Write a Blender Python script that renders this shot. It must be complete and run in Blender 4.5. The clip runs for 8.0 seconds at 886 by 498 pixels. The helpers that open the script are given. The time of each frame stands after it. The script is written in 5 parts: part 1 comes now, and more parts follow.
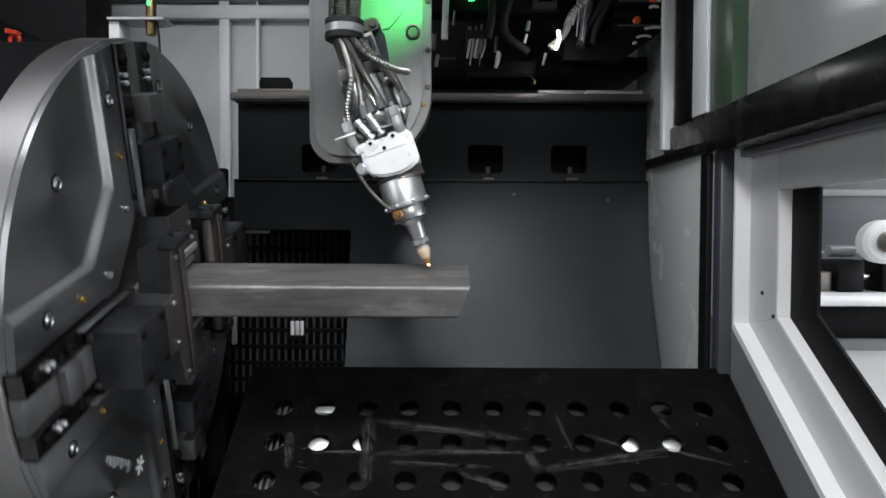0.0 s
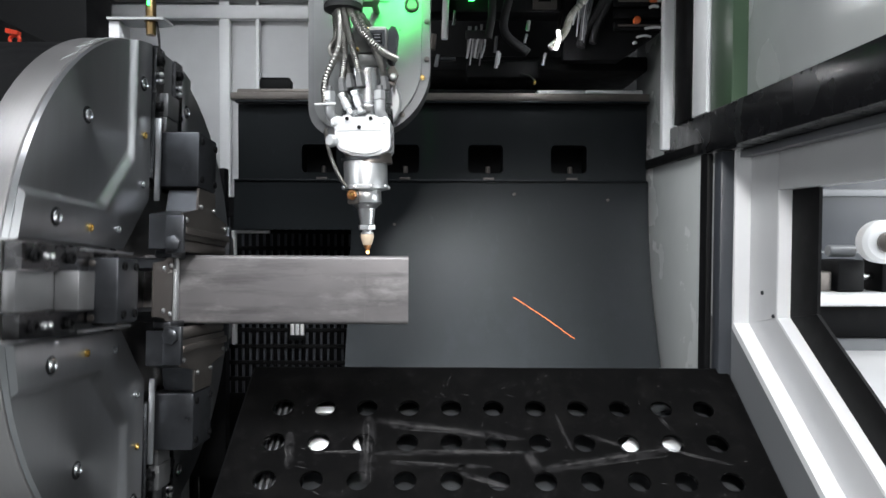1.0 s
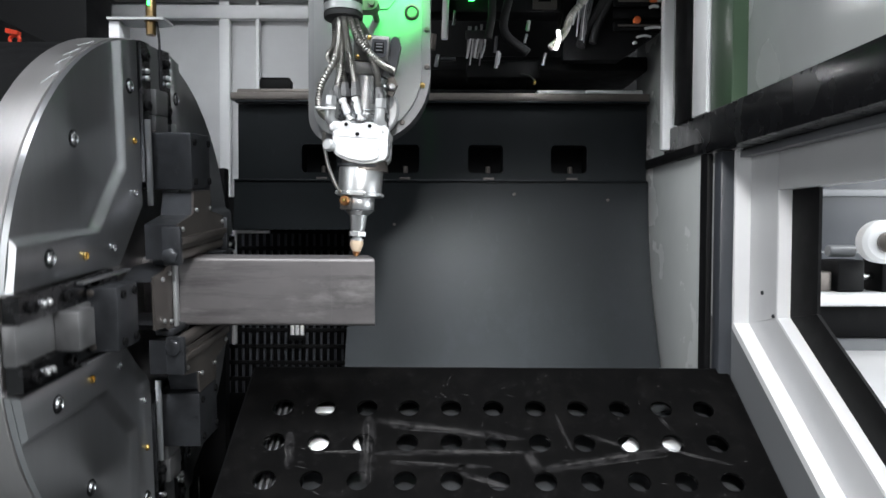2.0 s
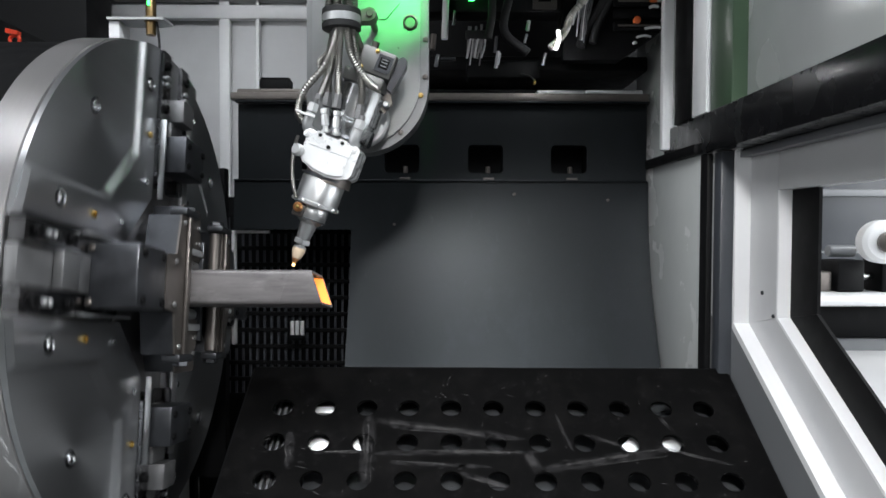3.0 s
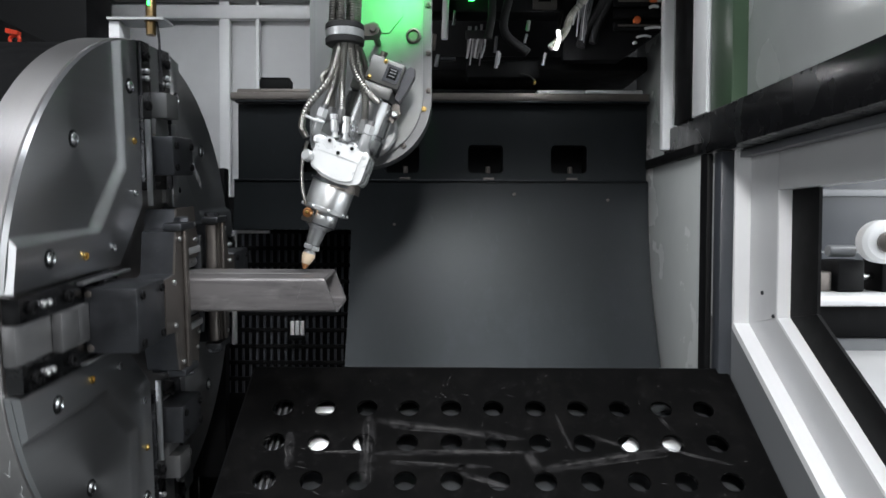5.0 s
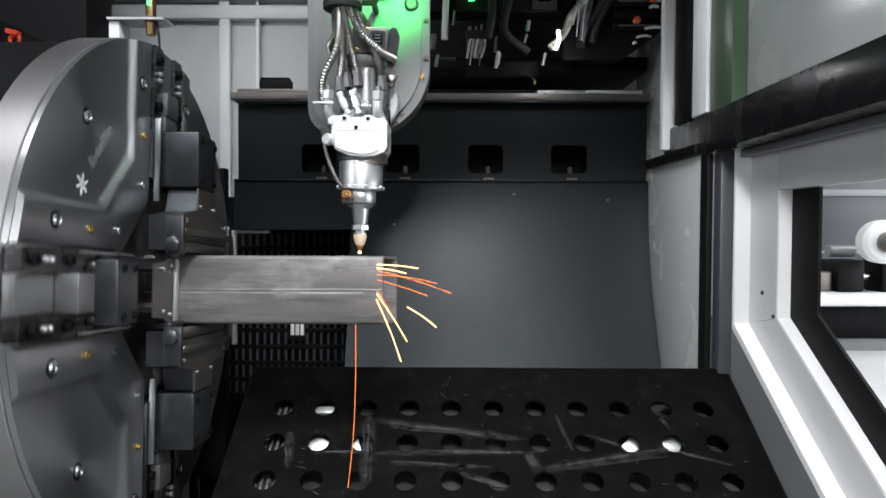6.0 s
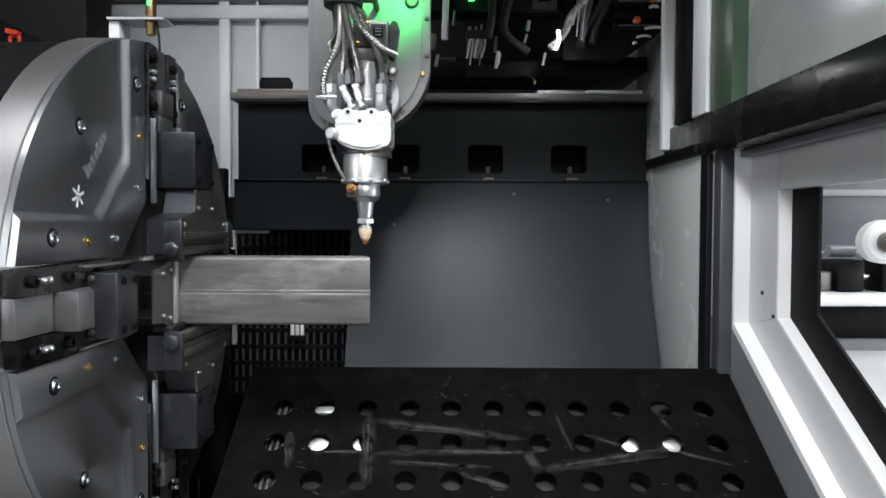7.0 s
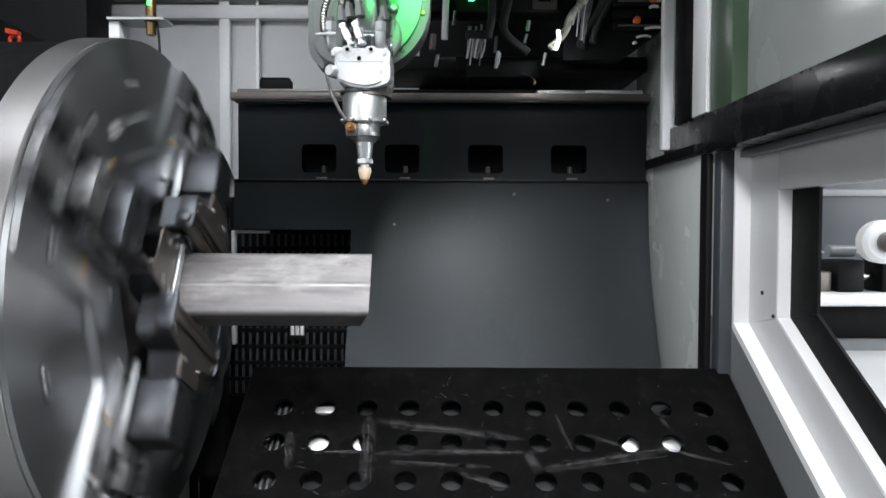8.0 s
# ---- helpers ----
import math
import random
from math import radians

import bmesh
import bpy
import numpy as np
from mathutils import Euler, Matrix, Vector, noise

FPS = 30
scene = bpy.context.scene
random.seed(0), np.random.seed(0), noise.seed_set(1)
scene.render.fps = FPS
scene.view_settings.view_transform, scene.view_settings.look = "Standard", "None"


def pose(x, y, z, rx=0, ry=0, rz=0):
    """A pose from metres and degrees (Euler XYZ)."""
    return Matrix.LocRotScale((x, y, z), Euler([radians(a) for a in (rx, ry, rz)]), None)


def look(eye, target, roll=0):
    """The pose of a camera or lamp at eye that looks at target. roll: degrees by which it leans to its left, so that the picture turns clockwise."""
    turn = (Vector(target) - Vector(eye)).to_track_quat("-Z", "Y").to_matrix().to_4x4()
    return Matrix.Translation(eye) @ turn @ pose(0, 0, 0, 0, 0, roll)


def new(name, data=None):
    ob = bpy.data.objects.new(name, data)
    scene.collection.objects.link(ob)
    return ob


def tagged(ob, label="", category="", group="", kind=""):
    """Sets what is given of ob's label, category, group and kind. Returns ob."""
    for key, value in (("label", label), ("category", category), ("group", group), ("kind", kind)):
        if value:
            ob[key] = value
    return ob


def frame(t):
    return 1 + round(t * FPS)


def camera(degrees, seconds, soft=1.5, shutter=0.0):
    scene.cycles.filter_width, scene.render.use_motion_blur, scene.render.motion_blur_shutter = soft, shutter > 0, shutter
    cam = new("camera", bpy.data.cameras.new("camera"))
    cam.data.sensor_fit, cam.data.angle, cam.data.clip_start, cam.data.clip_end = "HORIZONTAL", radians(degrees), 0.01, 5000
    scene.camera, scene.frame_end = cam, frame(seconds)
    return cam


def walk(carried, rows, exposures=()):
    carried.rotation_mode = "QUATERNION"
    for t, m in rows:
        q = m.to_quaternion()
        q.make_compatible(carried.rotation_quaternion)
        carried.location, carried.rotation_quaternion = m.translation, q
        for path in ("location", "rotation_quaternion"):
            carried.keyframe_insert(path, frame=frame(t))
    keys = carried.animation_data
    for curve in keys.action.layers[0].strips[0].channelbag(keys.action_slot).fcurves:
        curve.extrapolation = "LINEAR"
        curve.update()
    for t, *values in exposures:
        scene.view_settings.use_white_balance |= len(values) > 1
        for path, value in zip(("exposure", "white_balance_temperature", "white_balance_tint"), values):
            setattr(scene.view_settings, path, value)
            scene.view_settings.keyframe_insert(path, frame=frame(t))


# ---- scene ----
cam = camera(65.45, 8.0, soft=1.6, shutter=0.5)
EYE = pose(0, -1.22, 1.107, 90 - 1.69, -0.25, 0)
walk(cam, [(0.0, EYE), (8.0, EYE)],
     exposures=((0.0, -0.50), (0.5, 0.06), (1.7, 0.08), (3.0, -0.10), (3.5, -0.18), (4.7, -0.22), (5.8, 0.02), (6.0, 0.03), (6.5, -0.12), (7.0, -0.05), (8.0, 0.0)))

# ---- light ----
world = bpy.data.worlds.new("hall_air")
scene.world = world
world.use_nodes = True
world.node_tree.nodes["Background"].inputs[0].default_value = (0.75, 0.85, 1.0, 1)
world.node_tree.nodes["Background"].inputs[1].default_value = 0.02


def area_lamp(name, eye, target, sx, sy, watts, colour):
    data = bpy.data.lights.new(name, "AREA")
    data.shape, data.size, data.size_y, data.energy, data.color = "RECTANGLE", sx, sy, watts, colour
    ob = new(name, data)
    ob.matrix_world = look(eye, target)
    return ob


# unseen hall lamps around the open machine; west, back and east are added fills
area_lamp("hall_light_front", (0.40, -1.80, 2.80), (0.05, 0.25, 0.95), 2.6, 0.5, 22, (0.90, 0.955, 1.0))
area_lamp("hall_fill_west", (-2.9, -2.4, 1.8), (0.6, -0.1, 1.0), 1.2, 1.6, 42, (0.95, 0.98, 1.0))
area_lamp("hall_light_high", (0.2, -1.05, 2.9), (0.15, 0.4, 0.8), 3.2, 0.4, 64, (0.92, 0.96, 1.0))
area_lamp("hall_fill_back", (-1.3, 3.6, 3.6), (-1.0, 1.2, 1.4), 2.4, 1.0, 74, (1.0, 0.94, 0.92))
area_lamp("hall_fill_east", (2.4, 0.2, 3.0), (1.5, 0.9, 0.8), 1.5, 1.0, 34, (0.95, 0.98, 1.0))
# fill panel added to the east so the chuck's steel reflects something bright
area_lamp("chuck_fill_east", (2.7, -0.75, 1.5), (-0.5, -0.2, 1.05), 2.6, 1.8, 92, (0.93, 0.97, 1.0))
# spot added for strong front light, its upper edge cutting off above the head
work = bpy.data.lights.new("front_cutoff_spot", "SPOT")
work.energy, work.spot_size, work.spot_blend, work.shadow_soft_size = 80, radians(67.7), 0.10, 0.09
work_ob = new("front_cutoff_spot", work)
work_ob.matrix_world = look((0.10, -1.50, 1.90), (0.301, -0.361, 0.521))
# point light added at the gantry's white tip to brighten rail and side wall
inspect = bpy.data.lights.new("gantry_tip_fill", "POINT")
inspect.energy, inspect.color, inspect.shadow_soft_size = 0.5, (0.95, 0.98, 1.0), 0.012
new("gantry_tip_fill", inspect).location = (0.268, 0.445, 1.545)
# green status lamp above the slide
status = bpy.data.lights.new("status_light", "SPOT")
status.energy, status.color, status.spot_size, status.spot_blend, status.shadow_soft_size = 24, (0.05, 1.0, 0.16), radians(27), 1.0, 0.03
status_ob = new("status_light", status)
status_ob.matrix_world = look((-0.02, -0.34, 1.70), (-0.128, 0.086, 1.53))


# ---- materials ----
def material(name, colour, rough=0.5, metal=0.0, grain=0.15, scale=40.0, bump=0.05, streak=(1, 1, 1), rough_var=0.12, spec=0.5):
    m = bpy.data.materials.new(name)
    m.use_nodes = True
    nt = m.node_tree
    b = nt.nodes["Principled BSDF"]
    b.inputs["Metallic"].default_value = metal
    b.inputs["Specular IOR Level"].default_value = spec
    tc = nt.nodes.new("ShaderNodeTexCoord")
    mp = nt.nodes.new("ShaderNodeMapping")
    mp.inputs["Scale"].default_value = streak
    nt.links.new(tc.outputs["Object"], mp.inputs["Vector"])
    fine = nt.nodes.new("ShaderNodeTexNoise")
    fine.inputs["Scale"].default_value, fine.inputs["Detail"].default_value = scale, 6
    nt.links.new(mp.outputs[0], fine.inputs["Vector"])
    wide = nt.nodes.new("ShaderNodeTexNoise")
    wide.inputs["Scale"].default_value, wide.inputs["Detail"].default_value = 5.0, 5
    nt.links.new(tc.outputs["Object"], wide.inputs["Vector"])
    mix = nt.nodes.new("ShaderNodeMath")
    mix.operation = "ADD"
    nt.links.new(fine.outputs[0], mix.inputs[0])
    nt.links.new(wide.outputs[0], mix.inputs[1])
    ramp = nt.nodes.new("ShaderNodeMapRange")
    ramp.inputs["From Min"].default_value, ramp.inputs["From Max"].default_value = 0.6, 1.4
    ramp.inputs["To Min"].default_value, ramp.inputs["To Max"].default_value = 1 - grain, 1 + grain
    nt.links.new(mix.outputs[0], ramp.inputs[0])
    col = nt.nodes.new("ShaderNodeVectorMath")
    col.operation = "SCALE"
    col.inputs[0].default_value = colour
    nt.links.new(ramp.outputs[0], col.inputs["Scale"])
    nt.links.new(col.outputs[0], b.inputs["Base Color"])
    rr = nt.nodes.new("ShaderNodeMapRange")
    rr.inputs["From Min"].default_value, rr.inputs["From Max"].default_value = 0.6, 1.4
    rr.inputs["To Min"].default_value, rr.inputs["To Max"].default_value = max(0.03, rough - rough_var), min(1, rough + rough_var)
    nt.links.new(mix.outputs[0], rr.inputs[0])
    nt.links.new(rr.outputs[0], b.inputs["Roughness"])
    if bump:
        bp = nt.nodes.new("ShaderNodeBump")
        bp.inputs["Strength"].default_value, bp.inputs["Distance"].default_value = bump, 0.002
        nt.links.new(fine.outputs[0], bp.inputs["Height"])
        nt.links.new(bp.outputs[0], b.inputs["Normal"])
    return m


def glow(name, colour, strength):
    m = bpy.data.materials.new(name)
    m.use_nodes = True
    b = m.node_tree.nodes["Principled BSDF"]
    b.inputs["Base Color"].default_value = (*colour, 1)
    b.inputs["Emission Color"].default_value = (*colour, 1)
    b.inputs["Emission Strength"].default_value = strength
    return m


STEEL = material("ground_steel", (0.50, 0.51, 0.52), 0.24, 1.0, 0.06, 90, 0.015, rough_var=0.05)
BRUSHED = material("brushed_chuck_steel", (0.50, 0.51, 0.525), 0.29, 1.0, 0.05, 22, 0.0015, (1, 5, 0.5), rough_var=0.008)
WORN = material("worn_slide_steel", (0.22, 0.22, 0.225), 0.5, 0.9, 0.15, 40, 0.03)
RIM = material("turned_steel", (0.50, 0.485, 0.485), 0.38, 1.0, 0.10, 30, 0.03, (40, 1, 1))
BRIGHT = material("bright_steel", (0.66, 0.67, 0.68), 0.36, 1.0, 0.06, 60, 0.02)
ALU = material("satin_aluminium", (0.50, 0.51, 0.52), 0.36, 0.6, 0.05, 90, 0.03)
DARK_STEEL = material("blackened_steel", (0.066, 0.069, 0.076), 0.36, 0.8, 0.25, 45, 0.06)
RAIL_STEEL = material("oiled_black_rail", (0.13, 0.13, 0.135), 0.25, 1.0, 0.2, 45, 0.03)
MID_STEEL = material("brownish_steel", (0.15, 0.135, 0.125), 0.42, 0.85, 0.2, 45, 0.05)
TUBE = material("mill_scale_tube", (0.205, 0.193, 0.195), 0.46, 0.5, 0.10, 30, 0.08, (0.25, 1, 1))
PANEL = material("dark_grey_panel", (0.0072, 0.0083, 0.0094), 0.36, 0.0, 0.10, 30, 0.006, rough_var=0.02, spec=0.26)
BLACK = material("black_paint", (0.0055, 0.0055, 0.006), 0.55, 0.0, 0.3, 30, 0.08, spec=0.10)
GLOSSBLACK = material("glossy_black_beam", (0.008, 0.008, 0.009), 0.26, 0.0, 0.3, 20, 0.05, rough_var=0.1, spec=0.22)
SCRAPED = material("scraped_steel", (0.50, 0.49, 0.48), 0.4, 0.3, 0.2, 40, 0.04, (0.1, 1, 1))
RUBBER = material("black_rubber", (0.012, 0.012, 0.013), 0.65, 0.0, 0.2, 60, 0.05)
WHITE = material("white_paint", (0.82, 0.82, 0.83), 0.38, 0.0, 0.05, 12, 0.03)
GREYWHITE = material("light_grey_paint", (0.56, 0.56, 0.57), 0.45, 0.0, 0.06, 10, 0.03)
GREY = material("grey_paint", (0.17, 0.175, 0.185), 0.35, 0.0, 0.12, 14, 0.03)
GREENISH = material("green_grey_paint", (0.05, 0.085, 0.05), 0.4, 0.0, 0.1, 8, 0.03)
CHARCOAL = material("charcoal_paint", (0.045, 0.049, 0.057), 0.38, 0.0, 0.15, 10, 0.03)
HALLWALL = material("dark_hall_shell", (0.085, 0.088, 0.09), 0.6, 0.0, 0.12, 3, 0.03)
GLOSS = material("grey_gloss_panel", (0.46, 0.475, 0.47), 0.24, 0.0, 0.08, 6, 0.02)
HOSE = material("steel_conduit", (0.33, 0.32, 0.30), 0.33, 1.0, 0.2, 60, 0.04)
SLIDE = material("satin_slide_plate", (0.25, 0.255, 0.255), 0.36, 0.55, 0.05, 60, 0.02)
BRASS = material("brass", (0.55, 0.38, 0.13), 0.3, 1.0, 0.15, 60, 0.03)
HEADPAINT = material("white_satin_head", (0.80, 0.81, 0.82), 0.3, 0.25, 0.03, 40, 0.015)
COPPER = material("copper_nozzle", (0.62, 0.30, 0.13), 0.32, 1.0, 0.2, 80, 0.03)
CERAMIC = material("cream_ceramic", (0.66, 0.52, 0.38), 0.42, 0.0, 0.08, 60, 0.02)
RED = material("red_plastic", (0.62, 0.05, 0.02), 0.45, 0.0, 0.1, 40, 0.03)
ORANGE = material("orange_plastic", (0.65, 0.13, 0.03), 0.45, 0.0, 0.1, 40, 0.03)
BLUE = material("blue_plastic", (0.03, 0.12, 0.42), 0.45, 0.0, 0.1, 40, 0.03)
CONCRETE = material("hall_floor", (0.24, 0.25, 0.25), 0.5, 0.0, 0.15, 6, 0.05)
SPARK = glow("hot_spark", (1.0, 0.24, 0.05), 1.7)
SPARK_WHITE = glow("white_hot_spark", (1.0, 0.62, 0.24), 3.8)
HOT = glow("cut_light_glow", (1.0, 0.33, 0.06), 1.5)
STATUS = glow("green_lamp", (0.05, 1.0, 0.15), 6.0)


def mottle(m, dark, threshold, scale, stretch, amount):
    """Irregular darker patches on a material: mill scale, rubbed dirt."""
    nt = m.node_tree
    b = nt.nodes["Principled BSDF"]
    old = b.inputs["Base Color"].links[0].from_socket
    tc = nt.nodes.new("ShaderNodeTexCoord")
    mp = nt.nodes.new("ShaderNodeMapping")
    mp.inputs["Scale"].default_value = stretch
    nt.links.new(tc.outputs["Object"], mp.inputs["Vector"])
    nz = nt.nodes.new("ShaderNodeTexNoise")
    nz.inputs["Scale"].default_value, nz.inputs["Detail"].default_value, nz.inputs["Roughness"].default_value = scale, 9, 0.62
    nz.inputs["Distortion"].default_value = 0.15
    nt.links.new(mp.outputs[0], nz.inputs["Vector"])
    mr = nt.nodes.new("ShaderNodeMapRange")
    mr.inputs["From Min"].default_value, mr.inputs["From Max"].default_value = threshold, threshold + 0.2
    mr.inputs["To Max"].default_value = amount
    nt.links.new(nz.outputs[0], mr.inputs[0])
    mx = nt.nodes.new("ShaderNodeMix")
    mx.data_type = "RGBA"
    nt.links.new(mr.outputs[0], mx.inputs["Factor"])
    nt.links.new(old, mx.inputs[6])
    mx.inputs[7].default_value = (*dark, 1)
    nt.links.new(mx.outputs[2], b.inputs["Base Color"])


mottle(TUBE, (0.12, 0.112, 0.113), 0.46, 9, (0.5, 1, 1), 0.6)
mottle(TUBE, (0.46, 0.445, 0.44), 0.51, 17, (0.40, 1, 1), 0.6)
mottle(TUBE, (0.075, 0.070, 0.073), 0.49, 60, (0.10, 1, 1), 0.6)
mottle(SCRAPED, (0.16, 0.155, 0.155), 0.44, 26, (0.25, 1, 1), 0.85)
mottle(TUBE, (0.06, 0.055, 0.055), 0.62, 70, (0.5, 1, 1), 0.7)
PANEL.node_tree.nodes["Principled BSDF"].inputs["Specular Tint"].default_value = (0.88, 0.95, 1.0, 1)
mottle(PANEL, (0.018, 0.021, 0.025), 0.56, 7, (1, 1, 0.45), 0.45)
mottle(PANEL, (0.022, 0.025, 0.028), 0.62, 60, (1, 1, 0.25), 0.5)
br = BRUSHED.node_tree.nodes["Principled BSDF"]
br.inputs["Anisotropic"].default_value = 0.7
br.inputs["Anisotropic Rotation"].default_value = 0.25
tan = BRUSHED.node_tree.nodes.new("ShaderNodeTangent")
tan.direction_type, tan.axis = "RADIAL", "X"
BRUSHED.node_tree.links.new(tan.outputs[0], br.inputs["Tangent"])
wide_lobe = BRUSHED.node_tree.nodes.new("ShaderNodeBsdfPrincipled")
wide_lobe.inputs["Metallic"].default_value, wide_lobe.inputs["Roughness"].default_value = 1.0, 0.55
wide_lobe.inputs["Base Color"].default_value = (0.46, 0.47, 0.485, 1)
lobes = BRUSHED.node_tree.nodes.new("ShaderNodeMixShader")
lobes.inputs[0].default_value = 0.18
BRUSHED.node_tree.links.new(br.outputs[0], lobes.inputs[1])
BRUSHED.node_tree.links.new(wide_lobe.outputs[0], lobes.inputs[2])
BRUSHED.node_tree.links.new(lobes.outputs[0], BRUSHED.node_tree.nodes["Material Output"].inputs[0])
mottle(BRUSHED, (0.40, 0.40, 0.41), 0.44, 6, (1, 3.0, 0.25), 0.3)
mottle(DARK_STEEL, (0.15, 0.15, 0.16), 0.60, 30, (1, 1, 1), 0.5)
mottle(MID_STEEL, (0.12, 0.11, 0.105), 0.52, 12, (1, 1, 1), 0.6)
mottle(BLACK, (0.014, 0.014, 0.015), 0.57, 16, (1, 1, 1), 0.6)
mottle(GREY, (0.23, 0.235, 0.245), 0.55, 5, (1, 1, 0.4), 0.5)
mottle(GREYWHITE, (0.46, 0.46, 0.465), 0.57, 6, (1, 1, 1), 0.5)

# ---- building blocks ----
BASE = {}


def thing(name, at, label, category, group="", kind=""):
    ob = new(name)
    ob.empty_display_size = 0.05
    ob.location = at
    BASE[ob.name] = Vector(at)
    return tagged(ob, label, category, group, kind)


def smooth(me, angle):
    for p in me.polygons:
        p.use_smooth = True
    me.set_sharp_from_angle(angle=radians(angle))


def part(name, bm, mat, parent=None, label="", recalc=True, sharp=38):
    """One mesh object out of bm; under a thing its coordinates are those of the world, less the thing's base."""
    base = BASE[parent.name] if parent else Vector()
    if base.length:
        bmesh.ops.translate(bm, vec=-base, verts=bm.verts)
    if recalc:
        bmesh.ops.recalc_face_normals(bm, faces=bm.faces)
    me = bpy.data.meshes.new(name)
    bm.to_mesh(me)
    bm.free()
    me.materials.append(mat)
    smooth(me, sharp)
    ob = new(name, me)
    ob.parent = parent
    BASE[ob.name] = Vector(base)
    return tagged(ob, label)


def setting(name, bm, mat, label, category):
    return tagged(part(name, bm, mat), label, category, kind="structure")


def box(x0, x1, y0, y1, z0, z1, bevel=0.003, bm=None, m=None):
    bm = bm or bmesh.new()
    made = bmesh.ops.create_cube(bm, size=1)["verts"]
    bmesh.ops.scale(bm, vec=(x1 - x0, y1 - y0, z1 - z0), verts=made)
    bmesh.ops.translate(bm, vec=((x0 + x1) / 2, (y0 + y1) / 2, (z0 + z1) / 2), verts=made)
    if m:
        bmesh.ops.transform(bm, matrix=m, verts=made)
    if bevel:
        edges = list({e for v in made for e in v.link_edges})
        bmesh.ops.bevel(bm, geom=edges, offset=bevel, segments=2, affect="EDGES", profile=0.5)
    return bm


def lathe(rings, start, axis, bm=None, seg=28):
    """Turned body: rings of (distance along axis, radius)."""
    bm = bm or bmesh.new()
    start, axis = Vector(start), Vector(axis).normalized()
    u = axis.orthogonal().normalized()
    w = axis.cross(u)
    rows = []
    for d, r in rings:
        rows.append([bm.verts.new(start + axis * d + (u * math.cos(a) + w * math.sin(a)) * r)
                     for a in (2 * math.pi * i / seg for i in range(seg))])
    for lo, hi in zip(rows, rows[1:]):
        for i in range(seg):
            bm.faces.new((lo[i], lo[(i + 1) % seg], hi[(i + 1) % seg], hi[i]))
    bm.faces.new(rows[0])
    bm.faces.new(rows[-1])
    return bm


def rod(a, b, r, bm=None, seg=16, cap=0.15):
    a, b = Vector(a), Vector(b)
    n = (b - a).length
    c = min(r * cap, n * 0.2)
    return lathe([(0, r - c), (c, r), (n - c, r), (n, r - c)], a, b - a, bm, seg)


def prism(points, axis, lo, hi, bevel=0.002, bm=None):
    """A plate with the outline points, in the plane square to axis ('x': y,z; 'y': x,z; 'z': x,y)."""
    bm = bm or bmesh.new()
    put = {"x": lambda p, d: (d, p[0], p[1]), "y": lambda p, d: (p[0], d, p[1]), "z": lambda p, d: (p[0], p[1], d)}[axis]
    a = [bm.verts.new(put(p, lo)) for p in points]
    b = [bm.verts.new(put(p, hi)) for p in points]
    n = len(points)
    bm.faces.new(a)
    bm.faces.new(b[::-1])
    for i in range(n):
        bm.faces.new((a[i], a[(i + 1) % n], b[(i + 1) % n], b[i]))
    if bevel:
        es = [e for e in {e for v in a + b for e in v.link_edges} if len(e.link_faces) == 2 and e.calc_face_angle(0) > 0.6]
        bmesh.ops.bevel(bm, geom=es, offset=bevel, segments=2, affect="EDGES", profile=0.5)
    return bm


def hose(path, r, bm=None, ribs=0, seg=10, steps=26):
    """A hose through the path's points (Catmull-Rom), ribbed if ribs is given."""
    bm = bm or bmesh.new()
    pts = [Vector(p) for p in path]
    pts = [2 * pts[0] - pts[1]] + pts + [2 * pts[-1] - pts[-2]]
    line = []
    n = ribs * 2 if ribs else steps
    for i in range(n + 1):
        s = i / n * (len(pts) - 3)
        k = min(int(s), len(pts) - 4)
        f = s - k
        p0, p1, p2, p3 = pts[k:k + 4]
        line.append(0.5 * (2 * p1 + (p2 - p0) * f + (2 * p0 - 5 * p1 + 4 * p2 - p3) * f * f + (3 * p1 - p0 - 3 * p2 + p3) * f ** 3))
    rows = []
    u = (line[1] - line[0]).orthogonal().normalized()
    for i, p in enumerate(line):
        d = (line[min(i + 1, n)] - line[max(i - 1, 0)]).normalized()
        u = (u - d * u.dot(d)).normalized()
        w = d.cross(u)
        rr = r * (1.0 if not ribs or i % 2 else 0.80)
        rows.append([bm.verts.new(p + (u * math.cos(a) + w * math.sin(a)) * rr) for a in (2 * math.pi * j / seg for j in range(seg))])
    for lo, hi in zip(rows, rows[1:]):
        for i in range(seg):
            bm.faces.new((lo[i], lo[(i + 1) % seg], hi[(i + 1) % seg], hi[i]))
    bm.faces.new(rows[0])
    bm.faces.new(rows[-1])
    return bm


def bolt(parent, at, axis, r=0.006, h=0.005, mat=None, name="bolt"):
    """A socket-head screw: a domed rim with a sunk middle."""
    return part(name, lathe([(0, r), (h * 0.75, r), (h, r * 0.8), (h, r * 0.5), (h * 0.45, r * 0.45)], at, axis, seg=14), mat or DARK_STEEL, parent)


# ---- the hall around the machine ----
setting("floor", box(-7, 7, -6, 5, -0.2, 0, 0), CONCRETE, "grey painted concrete floor of the hall", "floor")
# south and west walls and ceiling: unseen, darkened to weaken reflections in the panels
setting("wall_south", box(-7, 7, -6.2, -6, 0, 5, 0), HALLWALL, "dark grey hall wall", "wall")
setting("wall_north", box(-7, 7, 5, 5.2, 0, 5, 0), GREYWHITE, "light grey hall wall", "wall")
setting("wall_west", box(-7.2, -7, -6, 5, 0, 5, 0), HALLWALL, "dark grey hall wall", "wall")
setting("wall_east", box(7, 7.2, -6, 5, 0, 5, 0), GREYWHITE, "light grey hall wall", "wall")
